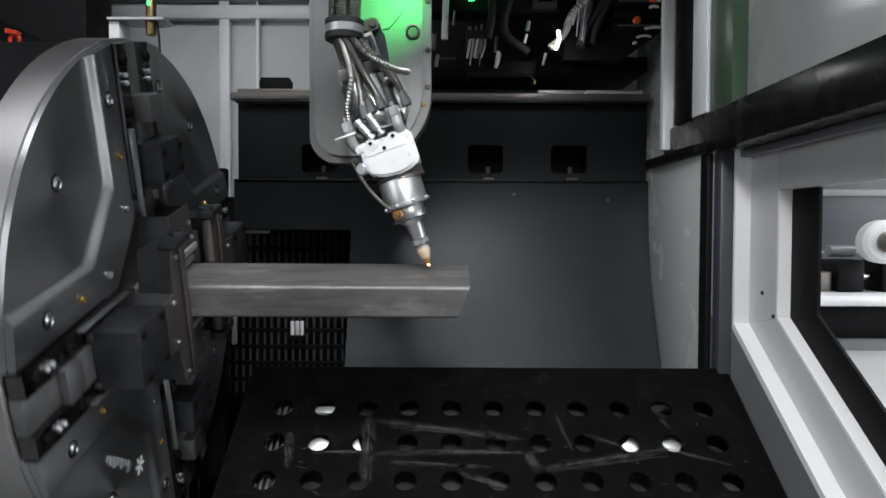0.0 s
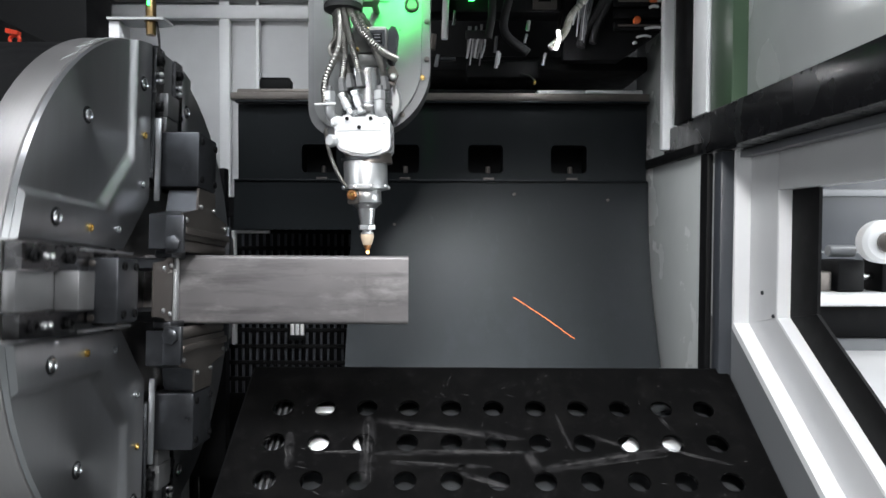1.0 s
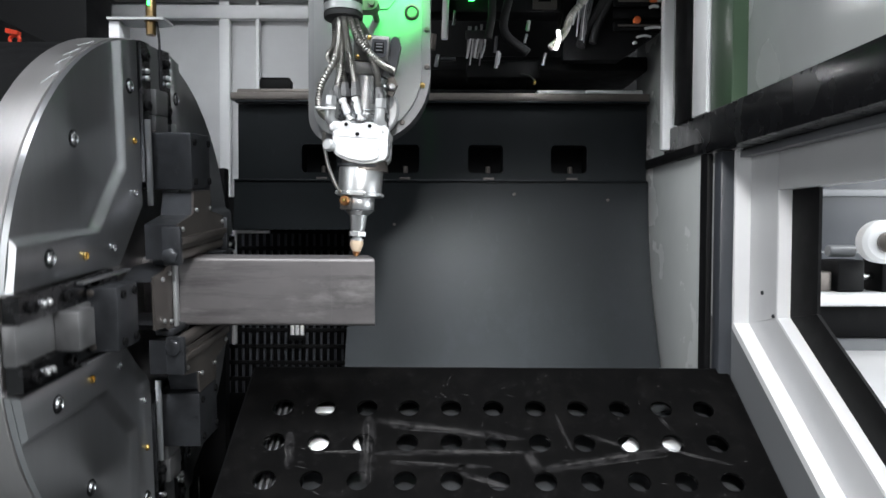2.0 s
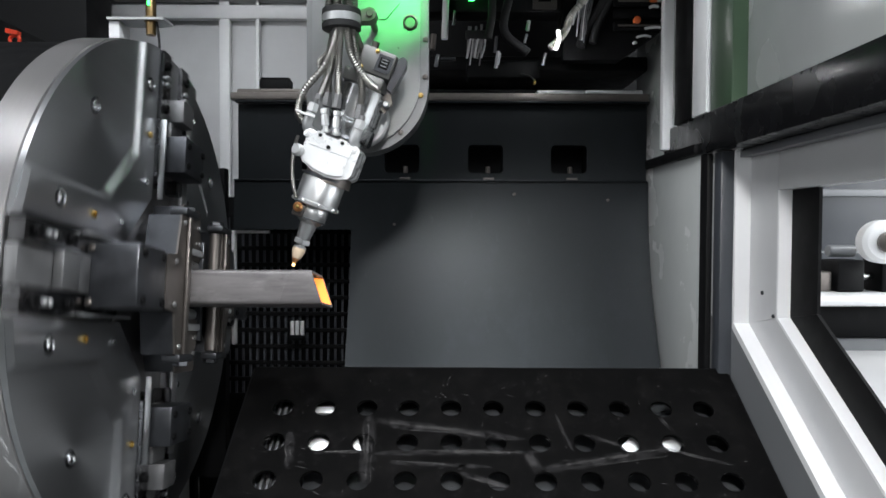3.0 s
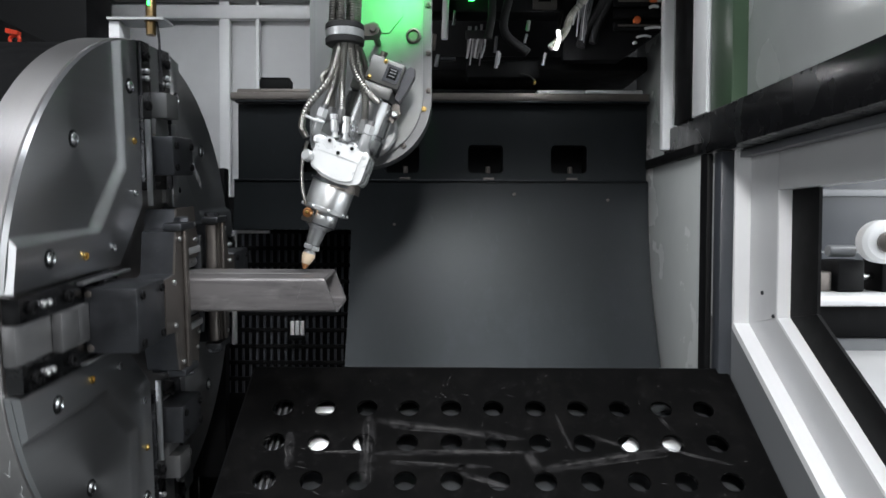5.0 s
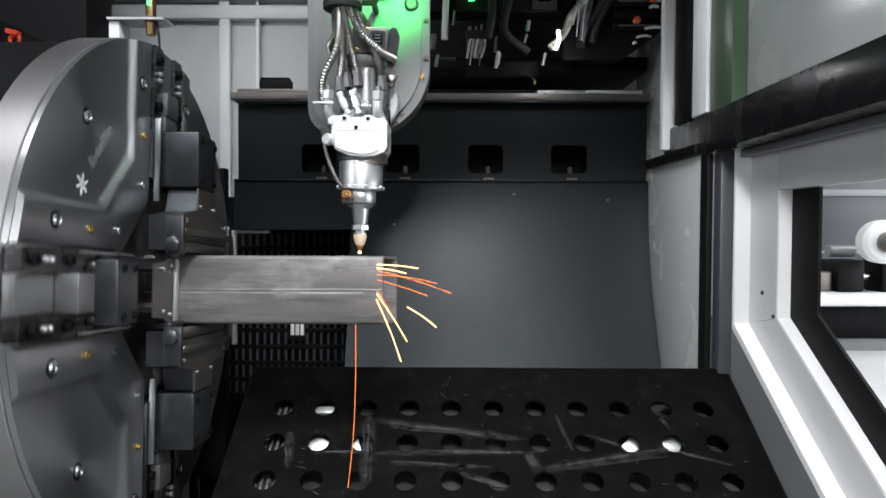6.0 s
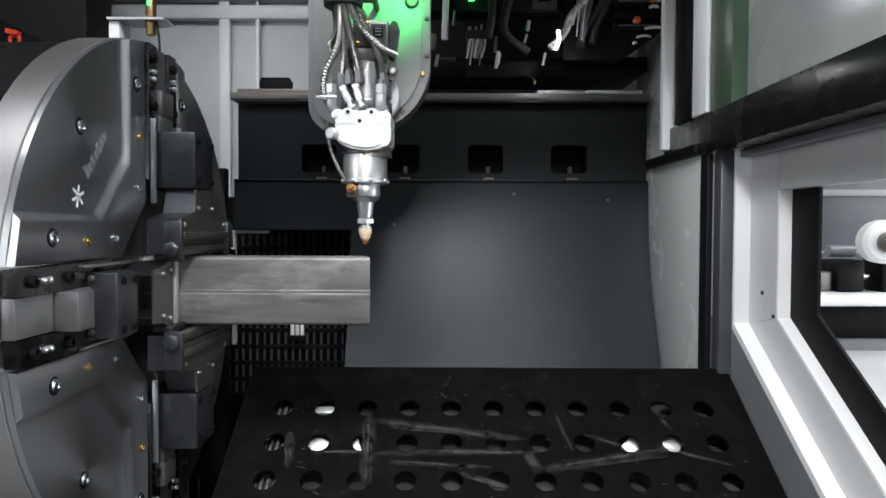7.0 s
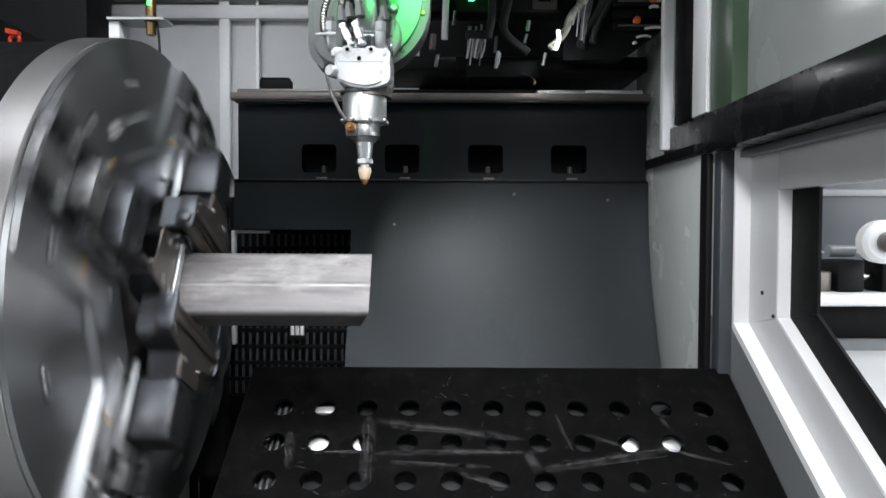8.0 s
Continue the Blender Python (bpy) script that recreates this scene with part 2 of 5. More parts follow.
setting("ceiling", box(-7, 7, -6, 5, 5, 5.2, 0), HALLWALL, "dark grey hall ceiling", "ceiling")

# white sheet-metal wall behind the chuck, with its posts and rail
back_wall = thing("wall_cabinet", (-0.9, 1.12, 0), "white sheet-metal enclosure wall with posts", "wall", kind="structure")
part("panel", box(-2.4, -0.085, 1.12, 1.15, 0, 2.6, 0.004), GREYWHITE, back_wall)
for x, w in ((-1.25, 0.012), (-0.73, 0.035), (-0.62, 0.012)):
    part("post", box(x - w / 2, x + w / 2, 1.09, 1.118, 0, 2.2, 0.004), WHITE, back_wall)
part("rail", box(-1.1, -0.3, 1.085, 1.118, 1.80, 1.845, 0.004), WHITE, back_wall)
part("rail", box(-1.1, -0.3, 1.075, 1.118, 1.86, 1.875, 0.004), GREYWHITE, back_wall)

# ---- back panel: upright strip with four openings, then a curved chute sheet ----
def back_panel():
    at = thing("back_panel", (0, 0.64, 0.76), "dark grey sheet-metal chute panel with four rectangular openings", "machine panel")
    xs = [-0.548, -0.379, -0.286, -0.157, -0.064, 0.066, 0.160, 0.288, 0.384, 0.543]
    bm = bmesh.new()
    for i in range(9):
        if i % 2:
            box(xs[i], xs[i + 1], 0.63, 0.64, 1.331, 1.437, 0, bm)
            box(xs[i], xs[i + 1], 0.63, 0.64, 1.232, 1.256, 0, bm)
        else:
            box(xs[i], xs[i + 1], 0.63, 0.64, 1.232, 1.437, 0, bm)
    bmesh.ops.remove_doubles(bm, verts=bm.verts, dist=1e-5)
    # rounded corners of the openings
    rad = 0.012
    for k in (1, 3, 5, 7):
        for cx, sx in ((xs[k], 1), (xs[k + 1], -1)):
            for cz, sz in ((1.256, 1), (1.331, -1)):
                arc = [(cx + sx * rad * (1 - math.sin(q)), cz + sz * rad * (1 - math.cos(q))) for q in (math.pi / 2 * i / 6 for i in range(7))]
                prism([(cx, cz)] + arc, "y", 0.6302, 0.6398, 0, bm)
    part("upper_sheet", bm, PANEL, at)
    part("top_flange", box(-0.548, 0.543, 0.60, 0.64, 1.4375, 1.443, 0.002), PANEL, at)
    for k in (1, 3, 5, 7):
        x0, x1 = xs[k], xs[k + 1]
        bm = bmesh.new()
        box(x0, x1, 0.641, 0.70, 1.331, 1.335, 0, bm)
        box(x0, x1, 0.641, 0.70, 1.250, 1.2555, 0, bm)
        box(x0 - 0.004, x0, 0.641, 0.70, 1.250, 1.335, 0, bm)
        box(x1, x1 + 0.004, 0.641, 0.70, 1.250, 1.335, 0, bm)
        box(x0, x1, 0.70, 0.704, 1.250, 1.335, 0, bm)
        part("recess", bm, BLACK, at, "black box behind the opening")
        xm = (x0 + x1) / 2 + 0.008
        part("pin", rod((xm, 0.66, 1.2555), (xm, 0.66, 1.276), 0.006), MID_STEEL, at)
        part("clip", box(xm - 0.014, xm + 0.014, 0.624, 0.6295, 1.238, 1.2435, 0.001), MID_STEEL, at)
    # chute sheet: its face bends from upright to a shallow lean
    n = 18
    prof = []
    for i in range(n + 1):
        s = i / n
        prof.append((0.632 - 0.012 * s - 0.115 * s ** 2.2, 1.236 - 0.478 * s))
    bm = bmesh.new()

    def sheet(x0, x1, i0, i1):
        rows = [[bm.verts.new((x, y, z)) for x in (x0, x1)] + [bm.verts.new((x, y + 0.008, z)) for x in (x1, x0)]
                for y, z in prof[i0:i1 + 1]]
        for a, b in zip(rows, rows[1:]):
            for j in range(4):
                bm.faces.new((a[j], a[(j + 1) % 4], b[(j + 1) % 4], b[j]))
        bm.faces.new(rows[0])
        bm.faces.new(rows[-1])
    sheet(-0.560, -0.246, 0, 5)
    sheet(-0.246, 0.547, 0, n)
    part("chute_sheet", bm, PANEL, at)
    part("bend_line", box(-0.560, 0.545, 0.6255, 0.6295, 1.233, 1.2375, 0.0015), PANEL, at)
    part("side_flange", prism([(0.640 + (0 if i < 1 else prof[i][0] - 0.632), prof[i][1]) for i in range(n + 1)] + [(0.60, 0.758), (0.66, 1.236)], "x", 0.548, 0.552, 0), PANEL, at)
    for x, z in ((0.44, 1.185), (-0.13, 1.118), (0.19, 1.20)):
        part("bolt", rod((x, 0.622, z), (x, 0.634, z), 0.004), MID_STEEL, at)
    return at


back_panel()

rail = thing("linear_rail", (0, 0.63, 1.445), "steel guide rail on the panel's top edge", "rail")
part("bed", box(-0.56, 0.54, 0.60, 0.72, 1.4435, 1.463, 0.002), MID_STEEL, rail)
for x0, x1, m in ((-0.55, -0.20, MID_STEEL), (-0.195, 0.245, BLACK), (0.25, 0.375, ALU), (0.378, 0.53, ALU)):
    part("rail_length", box(x0, x1, 0.625, 0.66, 1.4635, 1.4775, 0.003), m, rail)
stop = thing("stop_block", (-0.46, 0.63, 1.4635), "black end stop block on the guide rail", "machine part")
part("block", box(-0.500, -0.416, 0.6605, 0.70, 1.4635, 1.511, 0.004), BLACK, stop)
part("cap", box(-0.496, -0.420, 0.665, 0.695, 1.5115, 1.516, 0.002), BLACK, stop)


# grille low behind the chute, a sheet with upright slots
def grille():
    at = thing("slotted_grille", (-0.42, 0.75, 0.6), "dark sheet-metal grille with rows of upright slots", "grille")
    z = 0.62
    while z < 1.14:
        part("bar", box(-0.72, -0.10, 0.750, 0.756, z, z + 0.012, 0.001), BLACK, at)
        z += 0.047
    bm = bmesh.new()
    for i in range(31):
        x = -0.72 + 0.0204 * i
        box(x, x + 0.0062, 0.7565, 0.763, 0.62, 1.14, 0, bm)
    tagged(part("slot_mesh", bm, CHARCOAL, at), kind="stuff")
    part("backing", box(-0.74, -0.08, 0.86, 0.87, 0.0, 1.2, 0), BLACK, at)
    for x in (-0.735, -0.10):
        part("foot", box(x, x + 0.015, 0.7635, 0.80, 0.0, 1.14, 0.002), BLACK, at)
    return at


grille()
lampset = thing("terminal_block", (-0.41, 0.74, 0.79), "small white three-pole terminal on the grille", "terminal")
for i in range(3):
    part("tube", rod((-0.428 + 0.014 * i, 0.738, 0.802), (-0.428 + 0.014 * i, 0.738, 0.842), 0.0058), WHITE, lampset)
part("holder", box(-0.437, -0.391, 0.730, 0.7495, 0.788, 0.8015, 0.002), BLACK, lampset)


# ---- sloping discharge table with punched holes ----
SLOPE = radians(32.7)
TABLE = Matrix.Translation((0, 0.20, 0.818)) @ Matrix.Rotation(SLOPE, 4, "X")


def on_table(x, s, h=0.0):
    """The place s metres down the slope, h above the sheet."""
    return TABLE @ Vector((x, -s, h))


def punched_table():
    at = thing("discharge_table", (0.1, 0.0, 0.0), "black sloping steel sheet with rows of round holes, scratched", "table")
    c, r, th, seg = 0.0816, 0.0200, 0.006, 24
    x0, s0 = -0.309 - c / 2, 0.109 - 0.0838 / 2
    cs = 0.0838
    bm = bmesh.new()
    ncol, nrow = 11, 6

    def v(x, s, h):
        return bm.verts.new((x, -s, h))
    for i in range(ncol):
        for j in range(nrow):
            cx, cy = x0 + c * (i + 0.5), s0 + cs * (j + 0.5)
            outer, inner, low = [], [], []
            for k in range(seg):
                a = 2 * math.pi * k / seg + math.pi / 4
                ca, sa = math.cos(a), math.sin(a)
                q = max(abs(ca), abs(sa))
                outer.append(v(cx + ca / q * c / 2, cy + sa / q * cs / 2, 0))
                inner.append(v(cx + ca * r, cy + sa * r, 0))
                low.append(v(cx + ca * r, cy + sa * r, -th))
            for k in range(seg):
                m = (k + 1) % seg
                bm.faces.new((outer[k], outer[m], inner[m], inner[k]))
                bm.faces.new((inner[k], inner[m], low[m], low[k]))
    xl, xr, sl, sr = -0.387, 0.586, 0.0, s0 + cs * nrow + 0.03
    xa, xb, sa_, sb = x0, x0 + c * ncol, s0, s0 + cs * nrow
    for q in (((xl, sl), (xr, sl), (xr, sa_), (xl, sa_)), ((xl, sb), (xr, sb), (xr, sr), (xl, sr)),
              ((xl, sa_), (xa, sa_), (xa, sb), (xl, sb)), ((xb, sa_), (xr, sa_), (xr, sb), (xb, sb))):
        bm.faces.new([v(x, s, 0) for x, s in q])
    bmesh.ops.remove_doubles(bm, verts=bm.verts, dist=1e-5)
    bm.normal_update()
    for f in bm.faces:
        if f.normal.z < -0.5:
            f.normal_flip()
    bm.transform(TABLE)
    part("sheet", bm, TABLE_PAINT, at, recalc=False)
    lip = box(xl, xr, -0.004, 0.004, -0.05, -0.0005, 0.001)
    lip.transform(TABLE)
    part("rear_lip", lip, BLACK, at)
    for x in (xl, xr):
        side = box(x - 0.004, x + 0.004, -sr, 0.0, -0.075, -0.001, 0.001)
        side.transform(TABLE)
        part("side_rib", side, BLACK, at)
    for x in (-0.1, 0.3):
        rib = box(x, x + 0.05, -sr, -0.03, -0.10, -0.0605, 0.002)
        rib.transform(TABLE)
        part("girder", rib, GREY, at, "grey girder under the sheet")
    for x in (-0.36, 0.56):
        for y, z in ((0.16, 0.76), (-0.20, 0.53)):
            part("leg", box(x - 0.02, x + 0.02, y - 0.02, y + 0.02, 0, z, 0.002), BLACK, at)
    return at


TABLE_PAINT = material("scratched_black_paint", (0.0030, 0.0029, 0.0030), 0.75, 0.0, 0.5, 22, 0.12, spec=0.06)


def dust(name, colour, scale, low, high, cover):
    """Dust that lets the sheet show through, thicker and thinner by turns."""
    m = material(name, colour, 0.75, 0.0, 0.25, 60, 0.04, spec=0.15)
    nt = m.node_tree
    tcs = nt.nodes.new("ShaderNodeTexCoord")
    nzs = nt.nodes.new("ShaderNodeTexNoise")
    nzs.inputs["Scale"].default_value, nzs.inputs["Detail"].default_value, nzs.inputs["Roughness"].default_value = scale, 8, 0.7
    nt.links.new(tcs.outputs["Object"], nzs.inputs["Vector"])
    mrs = nt.nodes.new("ShaderNodeMapRange")
    mrs.inputs["From Min"].default_value, mrs.inputs["From Max"].default_value, mrs.inputs["To Max"].default_value = low, high, cover
    nt.links.new(nzs.outputs[0], mrs.inputs[0])
    nt.links.new(mrs.outputs[0], nt.nodes["Principled BSDF"].inputs["Alpha"])
    return m


mottle(TABLE_PAINT, (0.0075, 0.0070, 0.0069), 0.48, 14, (1, 1, 1), 0.7)
mottle(TABLE_PAINT, (0.017, 0.0160, 0.0165), 0.56, 45, (1, 1, 1), 0.55)
SCUFF = dust("dusty_scuff", (0.062, 0.060, 0.062), 60, 0.38, 0.70, 0.20)
SCRATCH = dust("pale_scratch", (0.11, 0.106, 0.106), 55, 0.36, 0.66, 0.8)
table = punched_table()
SCUFFS = ((-0.139, 0.137, -0.132, 0.278, 0.021), (-0.127, 0.218, 0.160, 0.214, 0.010), (-0.128, 0.141, 0.132, 0.182, 0.015),
          (0.155, 0.214, 0.170, 0.258, 0.017), (0.176, 0.254, 0.397, 0.211, 0.017), (0.218, 0.127, 0.238, 0.208, 0.005),
          (0.413, 0.127, 0.434, 0.169, 0.008), (-0.283, 0.175, -0.273, 0.249, 0.015), (-0.089, 0.158, 0.028, 0.165, 0.008),
          (0.399, 0.202, 0.510, 0.239, 0.006), (-0.229, 0.217, -0.132, 0.214, 0.006), (0.036, 0.261, 0.113, 0.289, 0.010),
          (-0.085, 0.239, 0.076, 0.247, 0.008), (0.269, 0.175, 0.337, 0.202, 0.008))
bm, lines = bmesh.new(), bmesh.new()


def ribbon(mesh, start, d, side, half, height, steps=12, jitter=0.0):
    """A strip along d that tapers and wavers."""
    rows = []
    for i in range(steps + 1):
        c = start + d * (i / steps) + side * random.uniform(-jitter, jitter) + Vector((0, 0, height))
        k = half * random.uniform(0.85, 1.1) * min(1, 0.35 + 4 * min(i, steps - i) / steps)
        rows.append((mesh.verts.new(c - side * k), mesh.verts.new(c + side * k)))
    for p, q in zip(rows, rows[1:]):
        mesh.faces.new((p[0], p[1], q[1], q[0]))


for x0, s0, x1, s1, w in SCUFFS:
    d = Vector((x1 - x0, -(s1 - s0), 0))
    side = Vector((-d.y, d.x, 0)).normalized()
    start = Vector((x0, -s0, 0.0004))
    # layers of dust, widest and thinnest below
    for n, k in enumerate((0.72, 0.58, 0.44, 0.30, 0.16)):
        ribbon(bm, start - d * 0.02 * (4 - n), d * (1 + 0.04 * (4 - n)), side, w * k, 0.00006 * n, 12, w * 0.05)
    for n in range(3 + int(w * 120)):
        u0, u1 = random.uniform(-0.05, 0.5), random.uniform(0.55, 1.08)
        ribbon(lines, start + d * u0 + side * random.gauss(0, 0.32) * w, d * (u1 - u0) + side * random.gauss(0, 0.15) * w, side, random.uniform(0.0004, 0.0011), 0.0005 + 0.00004 * n, 8, 0.0003)
bm.transform(TABLE)
tagged(part("scuffing", bm, SCUFF, table, "pale dusty scuffs"), kind="stuff")

# fine scratches and specks all over the sheet
for i in range(420):
    a = random.choice((0.0, 0.15, -0.2, 1.4, 0.9, -0.7)) + random.uniform(-0.25, 0.25)
    x, s, n, w = random.uniform(-0.35, 0.55), random.uniform(0.02, 0.50), random.uniform(0.001, 0.014) * random.random() ** 2, random.choice((0.0004, 0.0006, 0.0009, 0.0012))
    d, e = Vector((math.cos(a), math.sin(a), 0)) * (n + 0.0015), Vector((-math.sin(a), math.cos(a), 0)) * w
    c = Vector((x, -s, 0.0003))
    lines.faces.new([lines.verts.new(q) for q in (c - d, c + e, c + d, c - e)])
lines.transform(TABLE)
tagged(part("fine_scratching", lines, SCRATCH, table, "fine pale scratches"), kind="stuff")

TRAY = material("dull_tray_steel", (0.075, 0.078, 0.084), 0.5, 0.3, 0.25, 30, 0.04)
# offcuts lying on the tray under the holes
tray = thing("scrap_tray", (0.1, 0.0, 0.2), "dark steel scrap tray under the sloping table", "tray")
tb = box(-0.36, 0.56, -0.55, -0.03, -0.060, -0.0505, 0.002)
tb.transform(TABLE)
part("tray_sheet", tb, TRAY, tray)
for i in range(5):
    tb = box(-0.338 + 0.0115 * i, -0.333 + 0.0115 * i, -0.42, -0.06, -0.050, -0.034, 0.001)
    tb.transform(TABLE)
    part("grating_bar", tb, GREY, tray)
# black sheet added so no lit floor shows through the holes
part("hole_backdrop", box(-0.40, 0.585, 0.30, 0.31, 0.0, 0.73, 0.002), BLACK, tray)
part("front_wall", box(-0.40, 0.585, -0.42, -0.41, 0.0, 0.30, 0.002), BLACK, tray)
BRIGHT_SCRAP = material("bright_sawn_scrap", (0.85, 0.86, 0.87), 0.42, 0.6, 0.08, 50, 0.03)
OFFCUTS = ((-0.237, 0.176, 30, 0.050, 0.040, 1), (-0.168, 0.176, 20, 0.024, 0.040, 1), (-0.228, 0.094, 0, 0.045, 0.014, 1),
           (0.366, 0.176, 40, 0.050, 0.034, 1), (0.424, 0.171, -40, 0.050, 0.030, 1), (0.376, 0.066, 10, 0.016, 0.014, 0),
           (0.441, 0.074, 0, 0.040, 0.008, 1), (0.458, 0.072, 0, 0.030, 0.010, 0), (-0.170, 0.066, 60, 0.012, 0.020, 0),
           (-0.263, 0.241, 90, 0.030, 0.020, 0), (0.102, 0.248, 0, 0.050, 0.014, 0), (0.537, 0.231, 0, 0.060, 0.060, 0),
           (0.190, 0.243, 0, 0.060, 0.060, 0), (0.013, 0.243, 0, 0.060, 0.060, 0), (-0.071, 0.075, 0, 0.050, 0.020, 0),
           (0.016, 0.075, 0, 0.050, 0.020, 0), (0.104, 0.075, 0, 0.050, 0.020, 0), (0.191, 0.075, 0, 0.050, 0.020, 0),
           (0.277, 0.075, 0, 0.050, 0.020, 0))
for px, s, turn, w, l, pale in OFFCUTS:
    ob = thing("offcut", on_table(px, s, -0.05), "small pale steel offcut lying on the scrap tray" if pale else "small dark steel offcut lying on the scrap tray", "offcut", "offcuts under the table")
    bm = box(-w / 2, w / 2, -l / 2, l / 2, -0.028 if pale else 0.0, 0.005, 0.001)
    bm.transform(Matrix.Translation(on_table(px, s, -0.026 if pale else -0.0500)) @ Matrix.Rotation(SLOPE + (0.25 if pale else 0), 4, "X") @ Matrix.Rotation(radians(turn), 4, "Z"))
    part("plate", bm, BRIGHT_SCRAP if pale else TRAY, ob)


# ---- right side of the machine: posts, beam and stepped window frame ----
right = thing("wall_right", (0.6, 0.0, 0.0), "white and black machine side with a stepped window frame", "wall", kind="structure")
part("rear_panel", box(0.556, 0.566, 0.27, 0.78, 0.3, 2.2, 0.002), GLOSS, right)
part("rear_ledge", box(0.540, 0.5555, 0.27, 0.80, 1.270, 1.292, 0.003), BLACK, right)
part("rear_strip", box(0.530, 0.5555, 0.455, 0.480, 1.30, 2.2, 0.003), WHITE, right)
part("post", box(0.553, 0.5665, 0.228, 0.268, 0.0, 1.2675, 0.003), BLACK, right)
part("post", box(0.567, 0.60, 0.19, 0.2275, 0.0, 1.2675, 0.003), CHARCOAL, right)
part("beam", box(0.548, 0.66, -1.3, 0.50, 1.268, 1.352, 0.004), GLOSSBLACK, right)
part("upper_post", box(0.545, 0.58, 0.3105, 0.42, 1.3525, 2.2, 0.003), BLACK, right)
part("upper_strip", box(0.548, 0.5555, 0.227, 0.310, 1.3525, 2.2, 0.002), WHITE, right)
part("upper_post", box(0.556, 0.62, 0.118, 0.2265, 1.3525, 2.2, 0.003), GREENISH, right)
part("upper_panel", box(0.585, 0.595, -1.3, 0.1175, 1.3525, 2.2, 0.002), GLOSS, right, "grey glossy upper door panel")

TAN = math.tan(SLOPE)


def fall(y, corner):
    """Height of a line that falls towards the camera from its corner (y, z)."""
    return corner[1] - (corner[0] - y) * TAN


E0, E1, E2, NEAR, TOP = (0.178, 0.918), (0.058, 0.945), (-0.034, 0.962), -1.2, 1.2675


def band(name, outer, inner, x_in, mat, label="", x_out=0.648, top=TOP):
    """One band of the frame between two edges: an upright board and a slanting one, mitred at the corner."""
    part(name, prism([(outer[0], top), outer, inner, (inner[0], top)], "x", x_in, x_out, 0), mat, right, label)
    part(name, prism([(outer[0], outer[1] - 0.0006), (NEAR, fall(NEAR, outer) - 0.0006), (NEAR, fall(NEAR, inner) - 0.0006), (inner[0], inner[1] - 0.0006)], "x", x_in, x_out, 0), mat, right, label)


def inset(corner, d):
    return (corner[0] - d, corner[1] + d * 0.55)


part("apron", prism([(0.1875, 0.30), (0.1875, 0.905), (0.186, 0.905), (NEAR, fall(NEAR, (0.186, 0.905))), (NEAR, -0.02)], "x", 0.592, 0.66, 0), GREY, right, "grey apron below the window")
band("outer_lip", (0.1865, 0.907), E0, 0.592, WHITE, "white edge of the window frame")
band("board", inset(E0, 0.0006), inset(E1, -0.006), 0.623, GREYWHITE)
band("inner_lip", inset(E1, -0.0055), E1, 0.6225, WHITE, "white edge of the window frame", top=1.1815)
band("gasket", inset(E1, 0.0006), E2, 0.6462, BLACK, "black window gasket", 0.652)
part("frame_head", box(0.623, 0.652, -1.2, 0.0630, 1.182, 1.2675, 0.001), GREYWHITE, right)
part("lintel", box(0.600, 0.70, -1.2, 0.180, 1.2535, 1.2675, 0.001), GREY, right)
for y, z in ((0.118, 0.985), (0.072, 0.945)):
    bolt(right, (0.6225, y, z), (-1, 0, 0), 0.004, 0.003)


# ---- chuck ----
AX, AZ = -0.509, 0.998
R = 0.4255
chuck = thing("rotary_chuck", (AX, 0, AZ), "large ground steel four-jaw rotary chuck gripping the tube", "chuck")


def turned(bm, k):
    """Turn a piece modelled towards the camera by k quarter turns about the chuck's axis."""
    bm.transform(Matrix.Translation((AX, 0, AZ)) @ Matrix.Rotation(radians(90 * k), 4, "X"))
    return bm


def arc_points(inner_gap, r, cut, n=20, y_gap=None):
    """Outline of a quarter plate between two jaw slots, as (y, z) with y < 0 and z > 0."""
    g = inner_gap
    a0 = math.asin(g / r)
    pts = [(-r * math.cos(a), r * math.sin(a)) for a in [a0 + (math.pi / 2 - 2 * a0) * i / n for i in range(n + 1)]]
    return pts + [(-g, cut), (-(g + cut) * 0.55, (g + cut) * 0.55), (-cut, g)]


